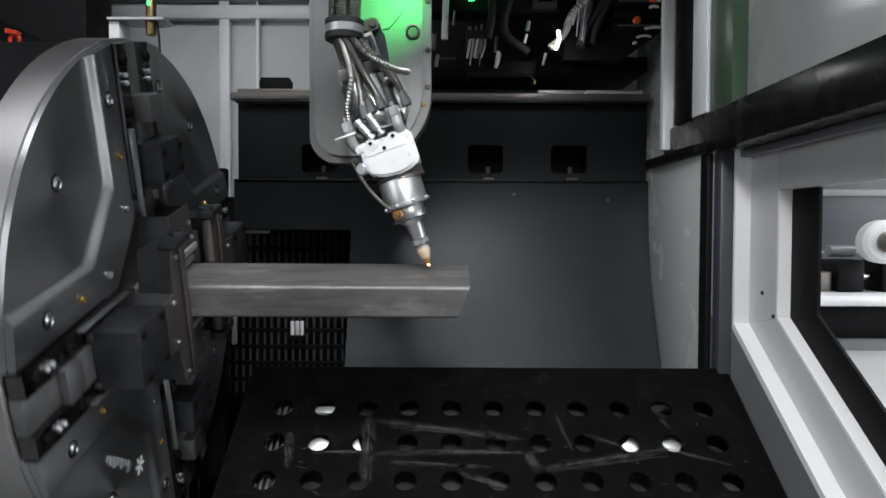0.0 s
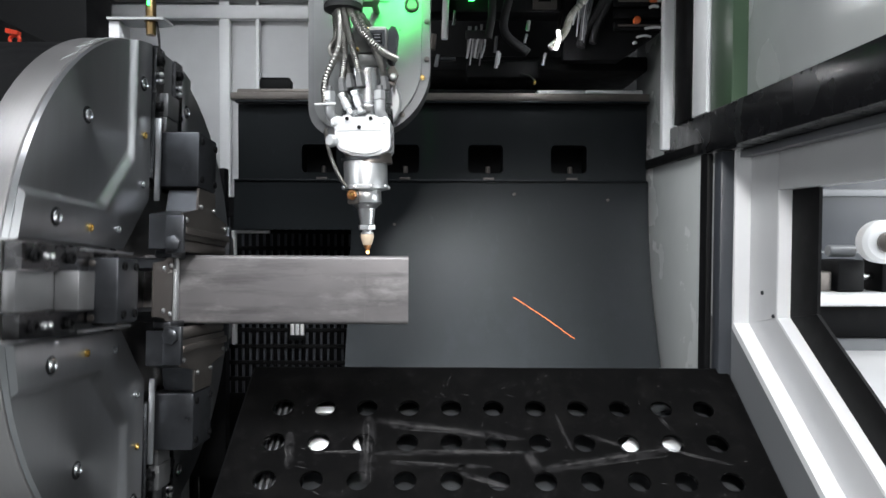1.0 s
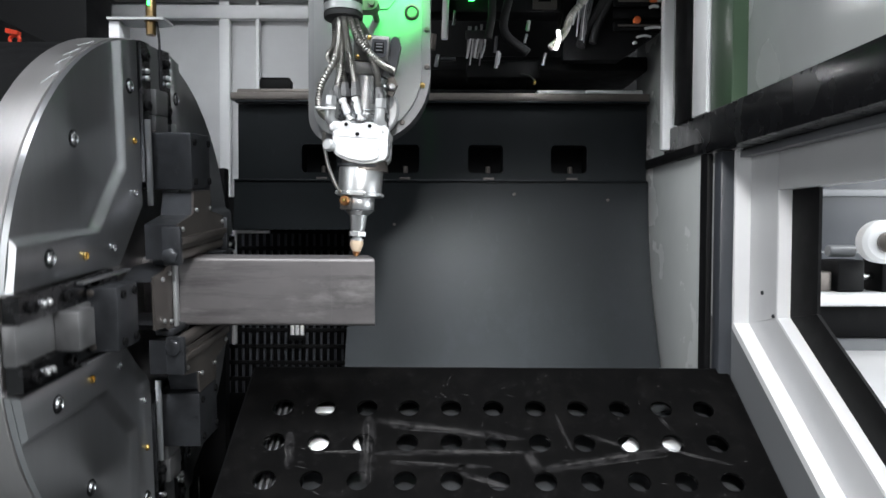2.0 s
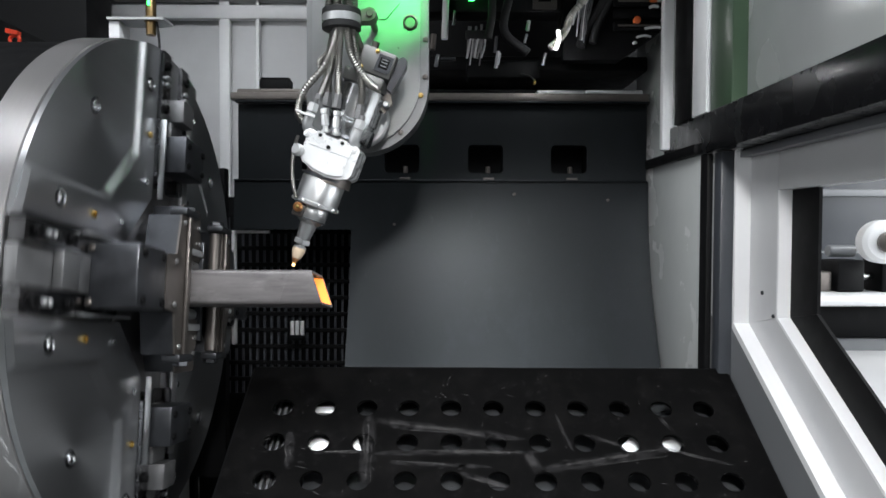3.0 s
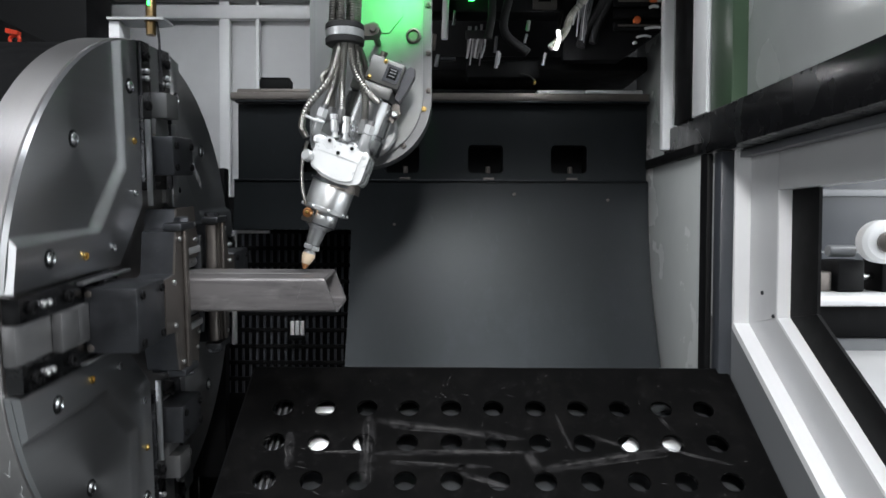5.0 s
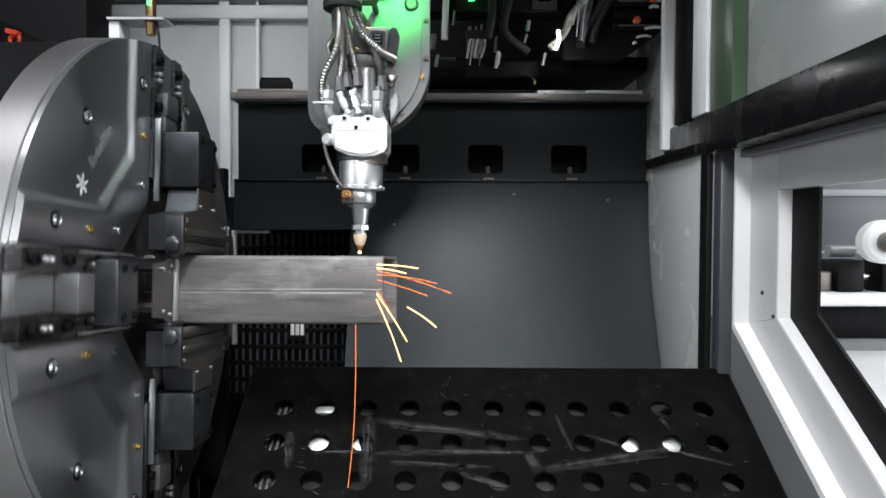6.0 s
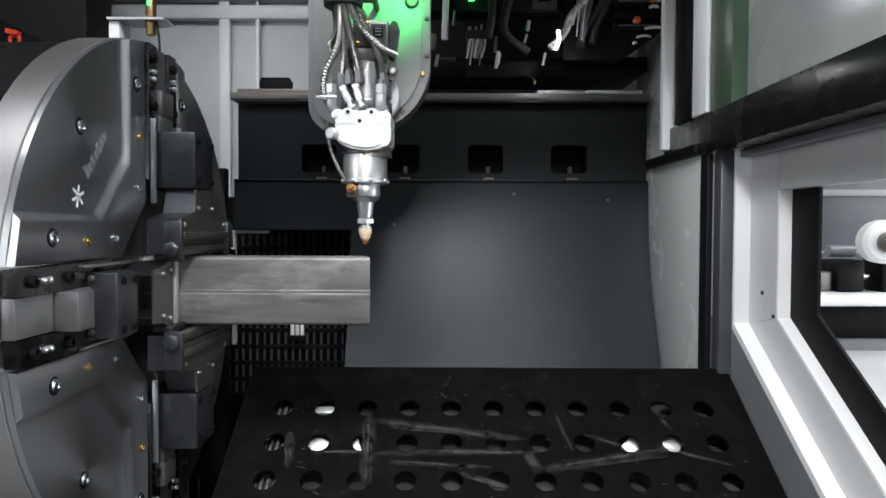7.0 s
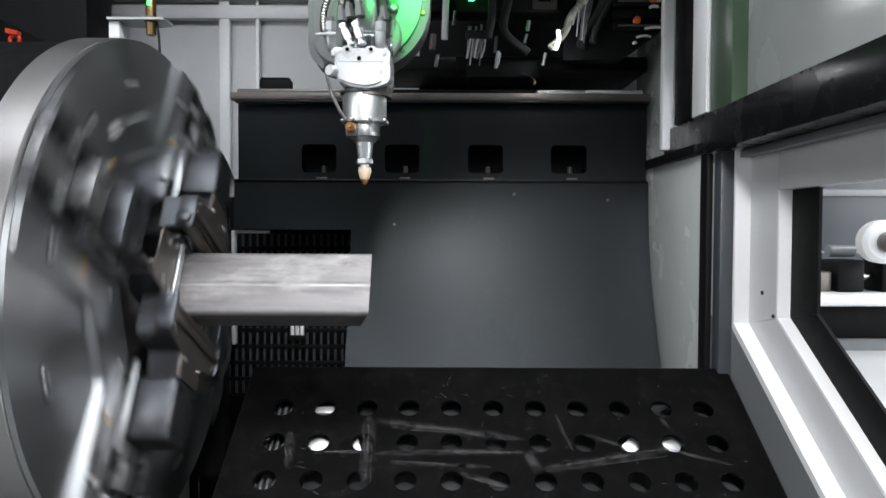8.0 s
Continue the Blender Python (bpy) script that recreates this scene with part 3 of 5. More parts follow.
part("drum", lathe([(0, R - 0.002), (0.002, R), (0.052, R), (0.054, R - 0.003)], (AX - 0.0625, 0, AZ), (1, 0, 0), seg=96), RIM, chuck)
for k in range(4):
    bm = prism(arc_points(0.062, R - 0.0015, 0.15), "x", -0.008, 0.0, 0.0005)
    plate = part("quarter_plate", turned(bm, k), BRUSHED, chuck)
    # raised border along the slots, sloping down to the sunk field
    def edge(g, cut, r):
        e = math.sqrt(r * r - g * g)
        return [(-e, g), (-cut, g), (-cut * 0.86 - g * 0.14, g + (cut - g) * 0.14), (-(g + cut) * 0.5, (g + cut) * 0.5), (-g - (cut - g) * 0.14, cut * 0.86 + g * 0.14), (-g, cut), (-g, e)]
    bm = bmesh.new()
    rr = R - 0.002
    loops = [[bm.verts.new((x, y, z)) for y, z in edge(g, c, rr)] for x, g, c in [(0.0003, 0.0625, 0.150), (0.0095, 0.0625, 0.150), (0.0110, 0.064, 0.152)] + [(0.0003 + 0.0107 * (0.5 + 0.5 * math.cos(math.pi * i / 10)), 0.115 + 0.0013 * i, 0.208 + 0.0018 * i) for i in range(11)]]
    for p, q in zip(loops, loops[1:]):
        for i in range(6):
            bm.faces.new((p[i], p[i + 1], q[i + 1], q[i]))
    for i in (0, 6):
        bm.faces.new([l[i] for l in loops])
    part("raised_border", turned(bm, k), BRUSHED, plate, sharp=50)
    for ang in (15.6, 45.0, 74.4):
        y, z = -0.354 * math.cos(radians(ang)), 0.354 * math.sin(radians(ang))
        x = 0.0004 if ang == 45.0 else 0.0112
        # flat black disc stands for the shade inside the counterbore
        part("counterbore_shade", turned(lathe([(0, 0.0125), (0.0006, 0.0122), (0.0007, 0.009)], (x, y, z), (1, 0, 0), seg=20), k), BLACK, plate)
        bm = lathe([(0, 0.0096), (0.0016, 0.0094), (0.0030, 0.0078), (0.0036, 0.0050), (0.0022, 0.0042)], (x + 0.0008, y + 0.0008, z - 0.0004), (1, 0, 0), seg=18)
        part("bolt", turned(bm, k), STEEL, plate)
    for ang, rr in ((28, 0.195), (62, 0.195), (19, 0.27), (71, 0.27)):
        y, z = -rr * math.cos(radians(ang)), rr * math.sin(radians(ang))
        bm = lathe([(0, 0.0055), (0.0015, 0.006), (0.003, 0.0055), (0.003, 0.0035), (0.001, 0.003)], (0.0113, y, z), (1, 0, 0), seg=14)
        part("screw", turned(bm, k), BRASS if rr > 0.2 else STEEL, plate)
part("core", lathe([(0, 0.30), (0.02, 0.30), (0.024, 0.29)], (AX - 0.034, 0, AZ), (1, 0, 0), seg=64), DARK_STEEL, chuck)
# emblem: plain star of bars and a word bar on one plate
for i in range(3):
    bm = box(0.0004, 0.0009, -0.016, 0.016, -0.0020, 0.0020, 0)
    bm.transform(Matrix.Translation((0, -0.258, 0.152)) @ Matrix.Rotation(radians(60 * i + 20), 4, "X"))
    part("emblem_bar", turned(bm, -2), WHITE, chuck)
bm = bmesh.new()
for i, h in enumerate((0.019, 0.011, 0.015, 0.011, 0.017, 0.015, 0.011)):
    box(0.0004, 0.0009, 0.0128 * i, 0.0128 * i + 0.0085, 0, h, 0, bm)
bm.transform(Matrix.Translation((0, -0.230, 0.178)) @ Matrix.Rotation(radians(49), 4, "X"))
part("emblem_word", turned(bm, -2), ALU, chuck)


# chalk marks on the drum's side: plain slanting bars, modelled on the side that shows when the chuck has made a quarter turn
CHALK = material("white_chalk", (0.42, 0.43, 0.44), 0.9, 0.0, 0.3, 90, 0.05, spec=0.1)
for a0, x0, a1, x1 in ((20.0, -0.018, 23.5, -0.026), (23.5, -0.026, 23.0, -0.031), (26.0, -0.016, 30.0, -0.028), (28.0, -0.024, 31.0, -0.016),
                       (30.5, -0.012, 34.0, -0.026), (33.0, -0.024, 36.0, -0.014), (36.5, -0.010, 41.0, -0.024)):
    line = [(x0 + (x1 - x0) * u, -(R + 0.0002) * math.cos(radians(a0 + (a1 - a0) * u)), -(R + 0.0002) * math.sin(radians(a0 + (a1 - a0) * u))) for u in (0, 0.33, 0.67, 1)]
    part("chalk_mark", turned(hose(line, 0.0006, seg=6, steps=8), -1), CHALK, chuck)


def jaw(k, s, xp, r0, r1, half):
    """One jaw on its slide: s is its contact distance, xp its front face, r0 to r1 its block, half the roller's half length."""
    ob = part("jaw", turned(box(0.013, xp, -r1, -r0, -0.046, 0.046, 0.004), k), DARK_STEEL, chuck, "blackened steel jaw on its slide")
    part("slide", turned(box(-0.006, 0.010, -0.4195, -0.20, -0.0245, 0.0245, 0.0008), k), WORN, ob)
    tall = 0.042 if k % 2 == 0 else 0.024
    part("slide_block", turned(box(0.0105, tall, -r1 - 0.073, -r1 - 0.031, -0.0255, 0.0255, 0.0015), k), WORN, ob)
    part("slide_neck", turned(box(0.0105, 0.022, -r1 - 0.0305, -r1 - 0.0005, -0.026, 0.026, 0.001), k), WORN, ob)
    for sgn in (-1, 1):
        part("side_plate", turned(box(0.0165, 0.026, -0.292, -0.150, sgn * 0.0555 - 0.002, sgn * 0.0555 + 0.002, 0.0006), k), BRUSHED, ob)
        rail = [(-0.4185, sgn * 0.026), (-0.4185, sgn * 0.058), (-0.19, sgn * 0.062), (-0.175, sgn * 0.050), (-0.175, sgn * 0.026)]
        part("slide_rail", turned(prism(rail, "x", -0.004, 0.016, 0.002), k), RAIL_STEEL, ob)
        for y in (-0.395, -0.315, -0.235):
            part("bolt", turned(lathe([(0, 0.008), (0.005, 0.008), (0.006, 0.006), (0.006, 0.004), (0.002, 0.004)], (0.0165, y, sgn * 0.043), (1, 0, 0), seg=14), k), BLACK, ob)
        for y in (-0.372, -0.360):
            part("pin", turned(lathe([(0, 0.0045), (0.004, 0.0045), (0.006, 0.002)], (0.0165, y, sgn * 0.043), (1, 0, 0), seg=10), k), BRIGHT, ob)
        for y in (r0 + 0.014, r1 - 0.016):
            part("bolt", turned(lathe([(0, 0.006), (0.003, 0.006), (0.003, 0.003), (0.001, 0.003)], (xp + 0.0005, -y, sgn * 0.034), (1, 0, 0), seg=12), k), BLACK, ob)
        part("screw", turned(lathe([(0, 0.005), (0.002, 0.005), (0.003, 0.003)], (0.022, -r1 - 0.0005, sgn * 0.038), (0, -1, 0), seg=12), k), MID_STEEL, ob)
        # wing that carries the roller's end
        wing = [(-(s + 0.110), sgn * 0.034), (-(s + 0.072), sgn * 0.0465), (-(s + 0.060), sgn * half), (-(s + 0.004), sgn * half), (-(s + 0.030), sgn * 0.030)]
        part("wing", turned(prism(wing, "x", xp - 0.055, xp - 0.004, 0.002), k), DARK_STEEL, ob)
        part("end_bearing", turned(box(xp - 0.024, xp + 0.006, -(s + 0.058), -(s - 0.004), sgn * (half + 0.0065) - 0.006, sgn * (half + 0.0065) + 0.006, 0.003), k), DARK_STEEL, ob)
        part("nut", turned(lathe([(0, 0.013), (0.006, 0.013), (0.008, 0.010)], (xp - 0.010, -(s + 0.012), sgn * (half + 0.013)), (0, 0, sgn), seg=6), k), DARK_STEEL, ob)
        for y, z in ((s + 0.080, 0.034), (s + 0.052, half - 0.012)):
            part("screw", turned(lathe([(0, 0.004), (0.003, 0.004), (0.004, 0.002)], (xp + 0.0005, -y, sgn * z), (1, 0, 0), seg=10), k), BRIGHT, ob)
    cheek = [(-(s + 0.112), -0.042), (-(s + 0.074), -0.046), (-(s + 0.062), -half), (-(s + 0.020), -half), (-(s + 0.020), half), (-(s + 0.062), half), (-(s + 0.074), 0.046), (-(s + 0.112), 0.042)]
    part("cheek_plate", turned(prism(cheek, "x", xp - 0.0035, xp, 0.001), k), MID_STEEL, ob)
    part("wear_strip", turned(box(xp + 0.0003, xp + 0.006, -(s + 0.040), -(s + 0.028), -half, half, 0.002), k), ALU if k % 2 == 0 else MID_STEEL, ob)
    part("roller", turned(rod((xp - 0.011, -(s + 0.0108), -half + 0.002), (xp - 0.011, -(s + 0.0108), half - 0.002), 0.0105, seg=20), k), BRIGHT if k % 2 == 0 else MID_STEEL, ob)


# jaws 0 and 2 hold the wide faces, 1 and 3 the narrow ones
for k in range(4):
    if k % 2 == 0:
        jaw(k, 0.033, 0.058, 0.200, 0.266, 0.052)
    else:
        jaw(k, 0.062, 0.088, 0.176, 0.272, 0.112)

housing = thing("chuck_housing", (-1.0, 0, 0), "black cast housing behind the rotary chuck", "machine housing")
part("ring", lathe([(0, 0.40), (0.004, 0.419), (0.358, 0.419), (0.362, 0.40)], (-0.935, 0, AZ), (1, 0, 0), seg=72), BLACK, housing)
part("pedestal", box(-1.0, -0.66, -0.35, 0.50, 0.0, 0.70, 0.01), BLACK, housing)
part("backplate", box(-1.35, -0.94, -0.40, 0.55, 0.0, 1.55, 0.01), BLACK, housing)
part("far_guard", prism([(0.44, 0.5), (0.47, 0.5), (0.47, 1.25), (0.44, 1.25)], "x", -0.62, -0.525, 0.003), BLACK, housing)

# ---- tube and the wedge that is cut off ----
HW, HN, WALL, RAD = 0.0595, 0.0295, 0.0045, 0.007


def outline(hy, hz, r, n=5):
    pts = []
    for cy, cz, a0 in ((hy - r, hz - r, 0), (-(hy - r), hz - r, 90), (-(hy - r), -(hz - r), 180), (hy - r, -(hz - r), 270)):
        for i in range(n + 1):
            a = radians(a0 + 90 * i / n)
            pts.append((cy + r * math.cos(a), cz + r * math.sin(a)))
    return pts


def tube_piece(end_a, end_b):
    """A length of hollow tube along x; end_a and end_b give x for a y. The seam face looks to +y, the plain one to -y."""
    bm = bmesh.new()
    rows = []
    for end, hy, hz, r in ((end_a, HN, HW, RAD), (end_b, HN, HW, RAD), (end_b, HN - WALL, HW - WALL, 0.003), (end_a, HN - WALL, HW - WALL, 0.003)):
        rows.append([bm.verts.new((end(y), y, z)) for y, z in outline(hy, hz, r)])
    n = len(rows[0])
    for a, b in zip(rows, rows[1:] + rows[:1]):
        for i in range(n):
            bm.faces.new((a[i], a[(i + 1) % n], b[(i + 1) % n], b[i]))
    return bm


TAPER = 0.021 / 0.059


def cut_end(y):
    return -0.0105 + TAPER * y


def free_end(y):
    return 0.0435 - TAPER * y


tube = thing("steel_tube", (0, 0, 0), "rectangular mill-finish steel tube with a weld seam", "tube")
part("wall", tube_piece(lambda y: -1.2, cut_end), TUBE, tube)
part("weld_seam", hose([(-1.2, HN - 0.0038, 0.0), (-0.5, HN - 0.0038, 0.001), (0.0, HN - 0.0038, 0.0)], 0.0044, seg=14), TUBE, tube, "bright scraped weld seam")
part("scraped_band", box(-1.2, -0.0008, HN - 0.001, HN + 0.0003, 0.0036, 0.0066, 0), SCRAPED, tube, "bright scraped strip beside the seam")
wedge = thing("cut_off_piece", (0, 0, 0), "wedge-shaped end of the steel tube being cut off", "tube offcut")
part("wall", tube_piece(lambda y: cut_end(y) + 0.0002, free_end), TUBE, wedge)
part("weld_seam", hose([(0.0008, HN - 0.0038, 0.0), (0.016, HN - 0.0038, 0.0005), (0.032, HN - 0.0038, 0.0)], 0.0044, seg=14), TUBE, wedge)
# thin emissive plate puts the cut's orange light on the inner wall
bm = prism([(0.006, -0.024), (free_end(-0.024) - 0.001, -0.024), (free_end(0.024) - 0.001, 0.024), (0.004, 0.024)], "z", -(HW - WALL) + 0.0001, -(HW - WALL) + 0.0008, 0)
glowing = part("cut_lit_wall", bm, HOT, wedge, "glowing plate for the cut's orange light on the inner wall")


# ---- laser head carriage ----
CARR = thing("laser_carriage", (0, 0, 0), "laser cutting carriage with a round-ended silver slide plate", "laser head")


def slide_outline(x0, x1, zb, zt, r, n=12):
    pts = [(x0, zt), (x0, zb + r * 0.4)]
    pts += [(x0 + 0.05 - 0.05 * math.cos(a), zb + r * 0.4 - r * 0.4 * math.sin(a)) for a in (math.pi / 2 * i / 6 for i in range(1, 7))]
    pts += [(x1 - r + r * math.sin(a), zb + r - r * math.cos(a)) for a in (math.pi / 2 * i / n for i in range(n + 1))]
    return pts + [(x1, zt)]


# local space: the plate's round hole is the origin
part("slide_body", prism(slide_outline(-0.196, 0.034, -0.245, 0.75, 0.13), "y", 0.094, 0.16, 0.004), WORN, CARR)
part("slide_plate", prism(slide_outline(-0.184, 0.018, -0.232, 0.74, 0.12), "y", 0.086, 0.0935, 0.003), SLIDE, CARR, "pale plate lit green by the status lamp")
part("cover_sheet", prism([(-0.15, 0.74), (-0.15, 0.005), (-0.045, 0.005), (-0.02, 0.035), (-0.02, 0.74)], "y", 0.083, 0.0855, 0.001), SLIDE, CARR)
part("port_ring", lathe([(0, 0.014), (0.004, 0.014), (0.005, 0.011), (0.001, 0.009)], (0, 0.0855, 0), (0, -1, 0), seg=24), MID_STEEL, CARR)
for x, z in ((0.028, -0.03), (0.028, 0.06), (0.028, 0.13), (0.020, -0.135), (-0.018, -0.205), (0.028, -0.10)):
    bolt(CARR, (x, 0.0935, z), (0, -1, 0), 0.005, 0.003, BRASS if z in (-0.135,) else MID_STEEL)
part("cable_clamp", lathe([(0, 0.030), (0.002, 0.0335), (0.010, 0.0340), (0.0115, 0.0320), (0.0255, 0.0320), (0.027, 0.0340), (0.035, 0.0335), (0.037, 0.030)], (-0.115, -0.01, -0.044), (0, 0, 1), seg=28), RUBBER, CARR, "black rubber clamp round the hoses")
part("clamp_band", lathe([(0, 0.0334), (0.013, 0.0334)], (-0.115, -0.01, -0.0315), (0, 0, 1), seg=28), ALU, CARR)
part("clamp_lug", prism([(-0.088, -0.026), (-0.066, -0.026), (-0.057, -0.021), (-0.054, -0.013), (-0.058, -0.005), (-0.066, -0.002), (-0.088, -0.010)], "y", -0.01, 0.02, 0.003), MID_STEEL, CARR)
part("clamp_post", rod((-0.066, -0.015, -0.014), (-0.066, 0.086, -0.014), 0.006), MID_STEEL, CARR)
for i in range(6):
    a = radians(60 * i + 15)
    x, y = -0.115 + 0.021 * math.cos(a), -0.01 + 0.019 * math.sin(a)
    part("upper_hose", hose([(x, y, -0.012), (x + 0.004, y, 0.15), (x - 0.006, y + 0.01, 0.30), (x, y + 0.02, 0.60)], 0.0078, ribs=110), HOSE, CARR)

# cutting head; local space: the small screw on its front is the origin
head = part("cutting_head", prism([(-0.042, 0.010), (-0.042, -0.028), (-0.035, -0.037), (-0.014, -0.046), (0.012, -0.049), (0.032, -0.046), (0.048, -0.039), (0.052, -0.032), (0.052, 0.012), (0.046, 0.018), (-0.030, 0.018)],
                                  "y", 0.0, 0.095, 0.004), HEADPAINT, CARR, "white satin cutting head block")
HEADX = 0.0045
part("front_plate", prism([(-0.039, -0.0065), (-0.039, -0.027), (-0.032, -0.035), (-0.012, -0.042), (0.012, -0.045), (0.028, -0.042), (0.038, -0.037), (0.038, -0.0065)], "y", -0.005, -0.0005, 0.0015), HEADPAINT, head)
part("upper_plate", prism([(-0.036, -0.0050), (0.040, -0.0050), (0.040, 0.016), (0.030, 0.016), (0.026, 0.021), (0.014, 0.021), (0.010, 0.016), (-0.010, 0.016), (-0.014, 0.021), (-0.026, 0.021), (-0.030, 0.016), (-0.036, 0.012)], "y", -0.004, -0.0005, 0.0015), HEADPAINT, head)
part("screw", lathe([(0, 0.0035), (0.001, 0.0035), (0.0012, 0.002)], (0, -0.005, 0.0), (0, -1, 0), seg=14), BLACK, head)
part("knob", lathe([(0, 0.008), (0.010, 0.0105), (0.016, 0.0105), (0.019, 0.008)], (-0.041, 0.004, -0.022), (-0.5, -1, 0), seg=18), ALU, head)
part("neck_ring", lathe([(0, 0.040), (0.018, 0.042)], (0.0095, 0.045, -0.040), (0, 0, -1), seg=36), MID_STEEL, head)
for x in (-0.020, 0.020):
    part("socket", lathe([(0, 0.0032), (0.002, 0.0032), (0.002, 0.002), (0.001, 0.002)], (x, -0.0045, 0.015), (0, -1, 0), seg=14), BLACK, head)


def stem(name, rings, top, mat, label="", seg=36):
    """A turned piece on the head's axis that hangs down from the height top."""
    return part(name, lathe(rings, (HEADX, 0.042, top), (0, 0, -1), seg=seg), mat, head, label)


# dark ring stands for the shade in the gap below the block
stem("shadow_ring", [(0, 0.042), (0.004, 0.042), (0.005, 0.038)], -0.0485, DARK_STEEL)
stem("barrel", [(0, 0.0375), (0.002, 0.0385), (0.042, 0.0380), (0.043, 0.0395), (0.049, 0.0395), (0.051, 0.034)], -0.0535, BRIGHT, "polished steel barrel", 44)
for i in range(8):
    a = radians(45 * i + 20)
    part("screw", lathe([(0, 0.0038), (0.003, 0.0034), (0.0042, 0.002)], (HEADX + 0.0393 * math.cos(a), 0.042 + 0.0393 * math.sin(a), -0.0995), (math.cos(a), math.sin(a), 0), seg=10), BRIGHT, head)
stem("collar", [(0, 0.0255), (0.002, 0.0265), (0.022, 0.0265), (0.024, 0.0250), (0.0245, 0.0240), (0.031, 0.0175)], -0.1048, BRIGHT)
stem("collar_groove", [(0, 0.0270), (0.0022, 0.0270)], -0.1262, DARK_STEEL)
part("sensor_block", box(HEADX - 0.030, HEADX - 0.010, 0.0145, 0.034, -0.1290, -0.1045, 0.003), MID_STEEL, head)
plug = part("sensor_plug", lathe([(0, 0.0085), (0.005, 0.0085), (0.007, 0.0065), (0.0071, 0.0045), (0.004, 0.0042)], (HEADX - 0.021, 0.0142, -0.113), (-0.15, -1, 0), seg=18), COPPER, head, "copper sensor plug")
part("plug_pin", lathe([(0, 0.003), (0.006, 0.003), (0.007, 0.002)], (HEADX - 0.0216, 0.0102, -0.113), (-0.15, -1, 0), seg=10), BRASS, plug)
stem("lower_cone", [(0, 0.0155), (0.004, 0.0150), (0.028, 0.0120), (0.0285, 0.0105)], -0.1360, BRIGHT)
stem("lock_nut", [(0, 0.0145), (0.001, 0.0155), (0.008, 0.0155), (0.009, 0.0145)], -0.1648, BRIGHT, seg=6)
stem("lower_sleeve", [(0, 0.0085), (0.004, 0.0085), (0.0045, 0.0110), (0.007, 0.0110)], -0.1740, BRIGHT)
stem("ceramic_ring", [(0, 0.0112), (0.005, 0.0118), (0.015, 0.0090), (0.019, 0.0074)], -0.1815, CERAMIC, "cream ceramic nozzle holder", 28)
stem("nozzle", [(0, 0.0062), (0.003, 0.0062), (0.0085, 0.0028), (0.0095, 0.0022)], -0.2008, COPPER, "copper nozzle tip", 24)
cut_point = stem("nozzle_glow", [(0, 0.001), (0.0015, 0.0028), (0.0045, 0.0028), (0.006, 0.001)], -0.2105, SPARK_WHITE, "glowing cutting point", 14)
part("sensor_cable", hose([(-0.060, 0.016, 0.002), (-0.058, 0.014, -0.020), (-0.050, 0.012, -0.052), (-0.037, 0.012, -0.082), (HEADX - 0.030, 0.014, -0.100)], 0.0034, ribs=50), HOSE, head)
# angled hose fittings at both upper corners of the block
for x, r in ((-0.049, 0.0085), (0.0356, 0.0090)):
    elbow = part("elbow", hose([(x + (0.014 if x < 0 else -0.002), 0.030, 0.016), (x + 0.004, 0.010, 0.018), (x, 0.002, 0.026), (x, 0.001, 0.046)], r, seg=16), ALU, head)
    part("hex_fitting", lathe([(0, r), (0.001, r * 1.12), (0.015, r * 1.12), (0.016, r)], (x, 0.001, 0.0465), (0, 0, 1), seg=6), ALU, elbow, "bluish hexagonal hose fitting")
    part("fitting_neck", lathe([(0, r * 0.62), (0.008, r * 0.62)], (x, 0.001, 0.0626), (0, 0, 1), seg=16), WORN, elbow)
    part("lug", box(x - 0.010 + (0.010 if x < 0 else 0), x + 0.012 + (0.010 if x < 0 else 0), -0.002, 0.020, 0.004, 0.020, 0.004), HEADPAINT, elbow)
# straight hose fittings between them
for x0, z0, x1, z1 in ((-0.014, 0.022, -0.031, 0.060), (0.004, 0.024, -0.009, 0.064)):
    d = Vector((x1 - x0, 0, z1 - z0))
    part("hose_fitting", lathe([(0, 0.0048), (0.012, 0.0048), (0.0125, 0.0072), (0.029, 0.0072), (0.0295, 0.0055), (0.033, 0.0055), (0.0335, 0.0070), (0.041, 0.0070)], (x0, 0.004, z0), d, seg=8), BRIGHT, head)
    part("fitting_ring", lathe([(0, 0.0082), (0.004, 0.0082)], (x0, 0.004, z0 + 0.001), d, seg=14), BRIGHT, head)
part("cable_tie", hose([(-0.074, 0.000, 0.041), (-0.058, -0.011, 0.039), (-0.038, -0.009, 0.040)], 0.0021, seg=8), WHITE, head, "pale nylon cable tie")

MOTOR = material("grey_motor_casting", (0.20, 0.20, 0.195), 0.42, 0.5, 0.2, 50, 0.06)
# wrist motor between plate and head; local space: the middle of its drum
wrist = part("wrist_motor", lathe([(0, 0.043), (0.004, 0.046), (0.028, 0.046), (0.030, 0.043), (0.034, 0.043), (0.036, 0.046), (0.094, 0.046), (0.098, 0.042)], (-0.004, 0.045, -0.078), (0, 0, 1), seg=44), STEEL, CARR, "polished wrist motor drum")
part("neck_block", box(-0.044, 0.030, 0.008, 0.078, 0.0205, 0.0425, 0.004), MOTOR, wrist)
part("motor_box", box(-0.024, 0.037, 0.006, 0.080, 0.043, 0.088, 0.003), MOTOR, wrist)
part("motor_cover", prism([(0.006, 0.050), (0.031, 0.050), (0.034, 0.056), (0.034, 0.080), (0.008, 0.080)], "y", 0.0015, 0.0055, 0.001), DARK_STEEL, wrist)
part("rating_plate", box(0.012, 0.029, 0.0005, 0.0012, 0.056, 0.075, 0.0002), BLACK, wrist)
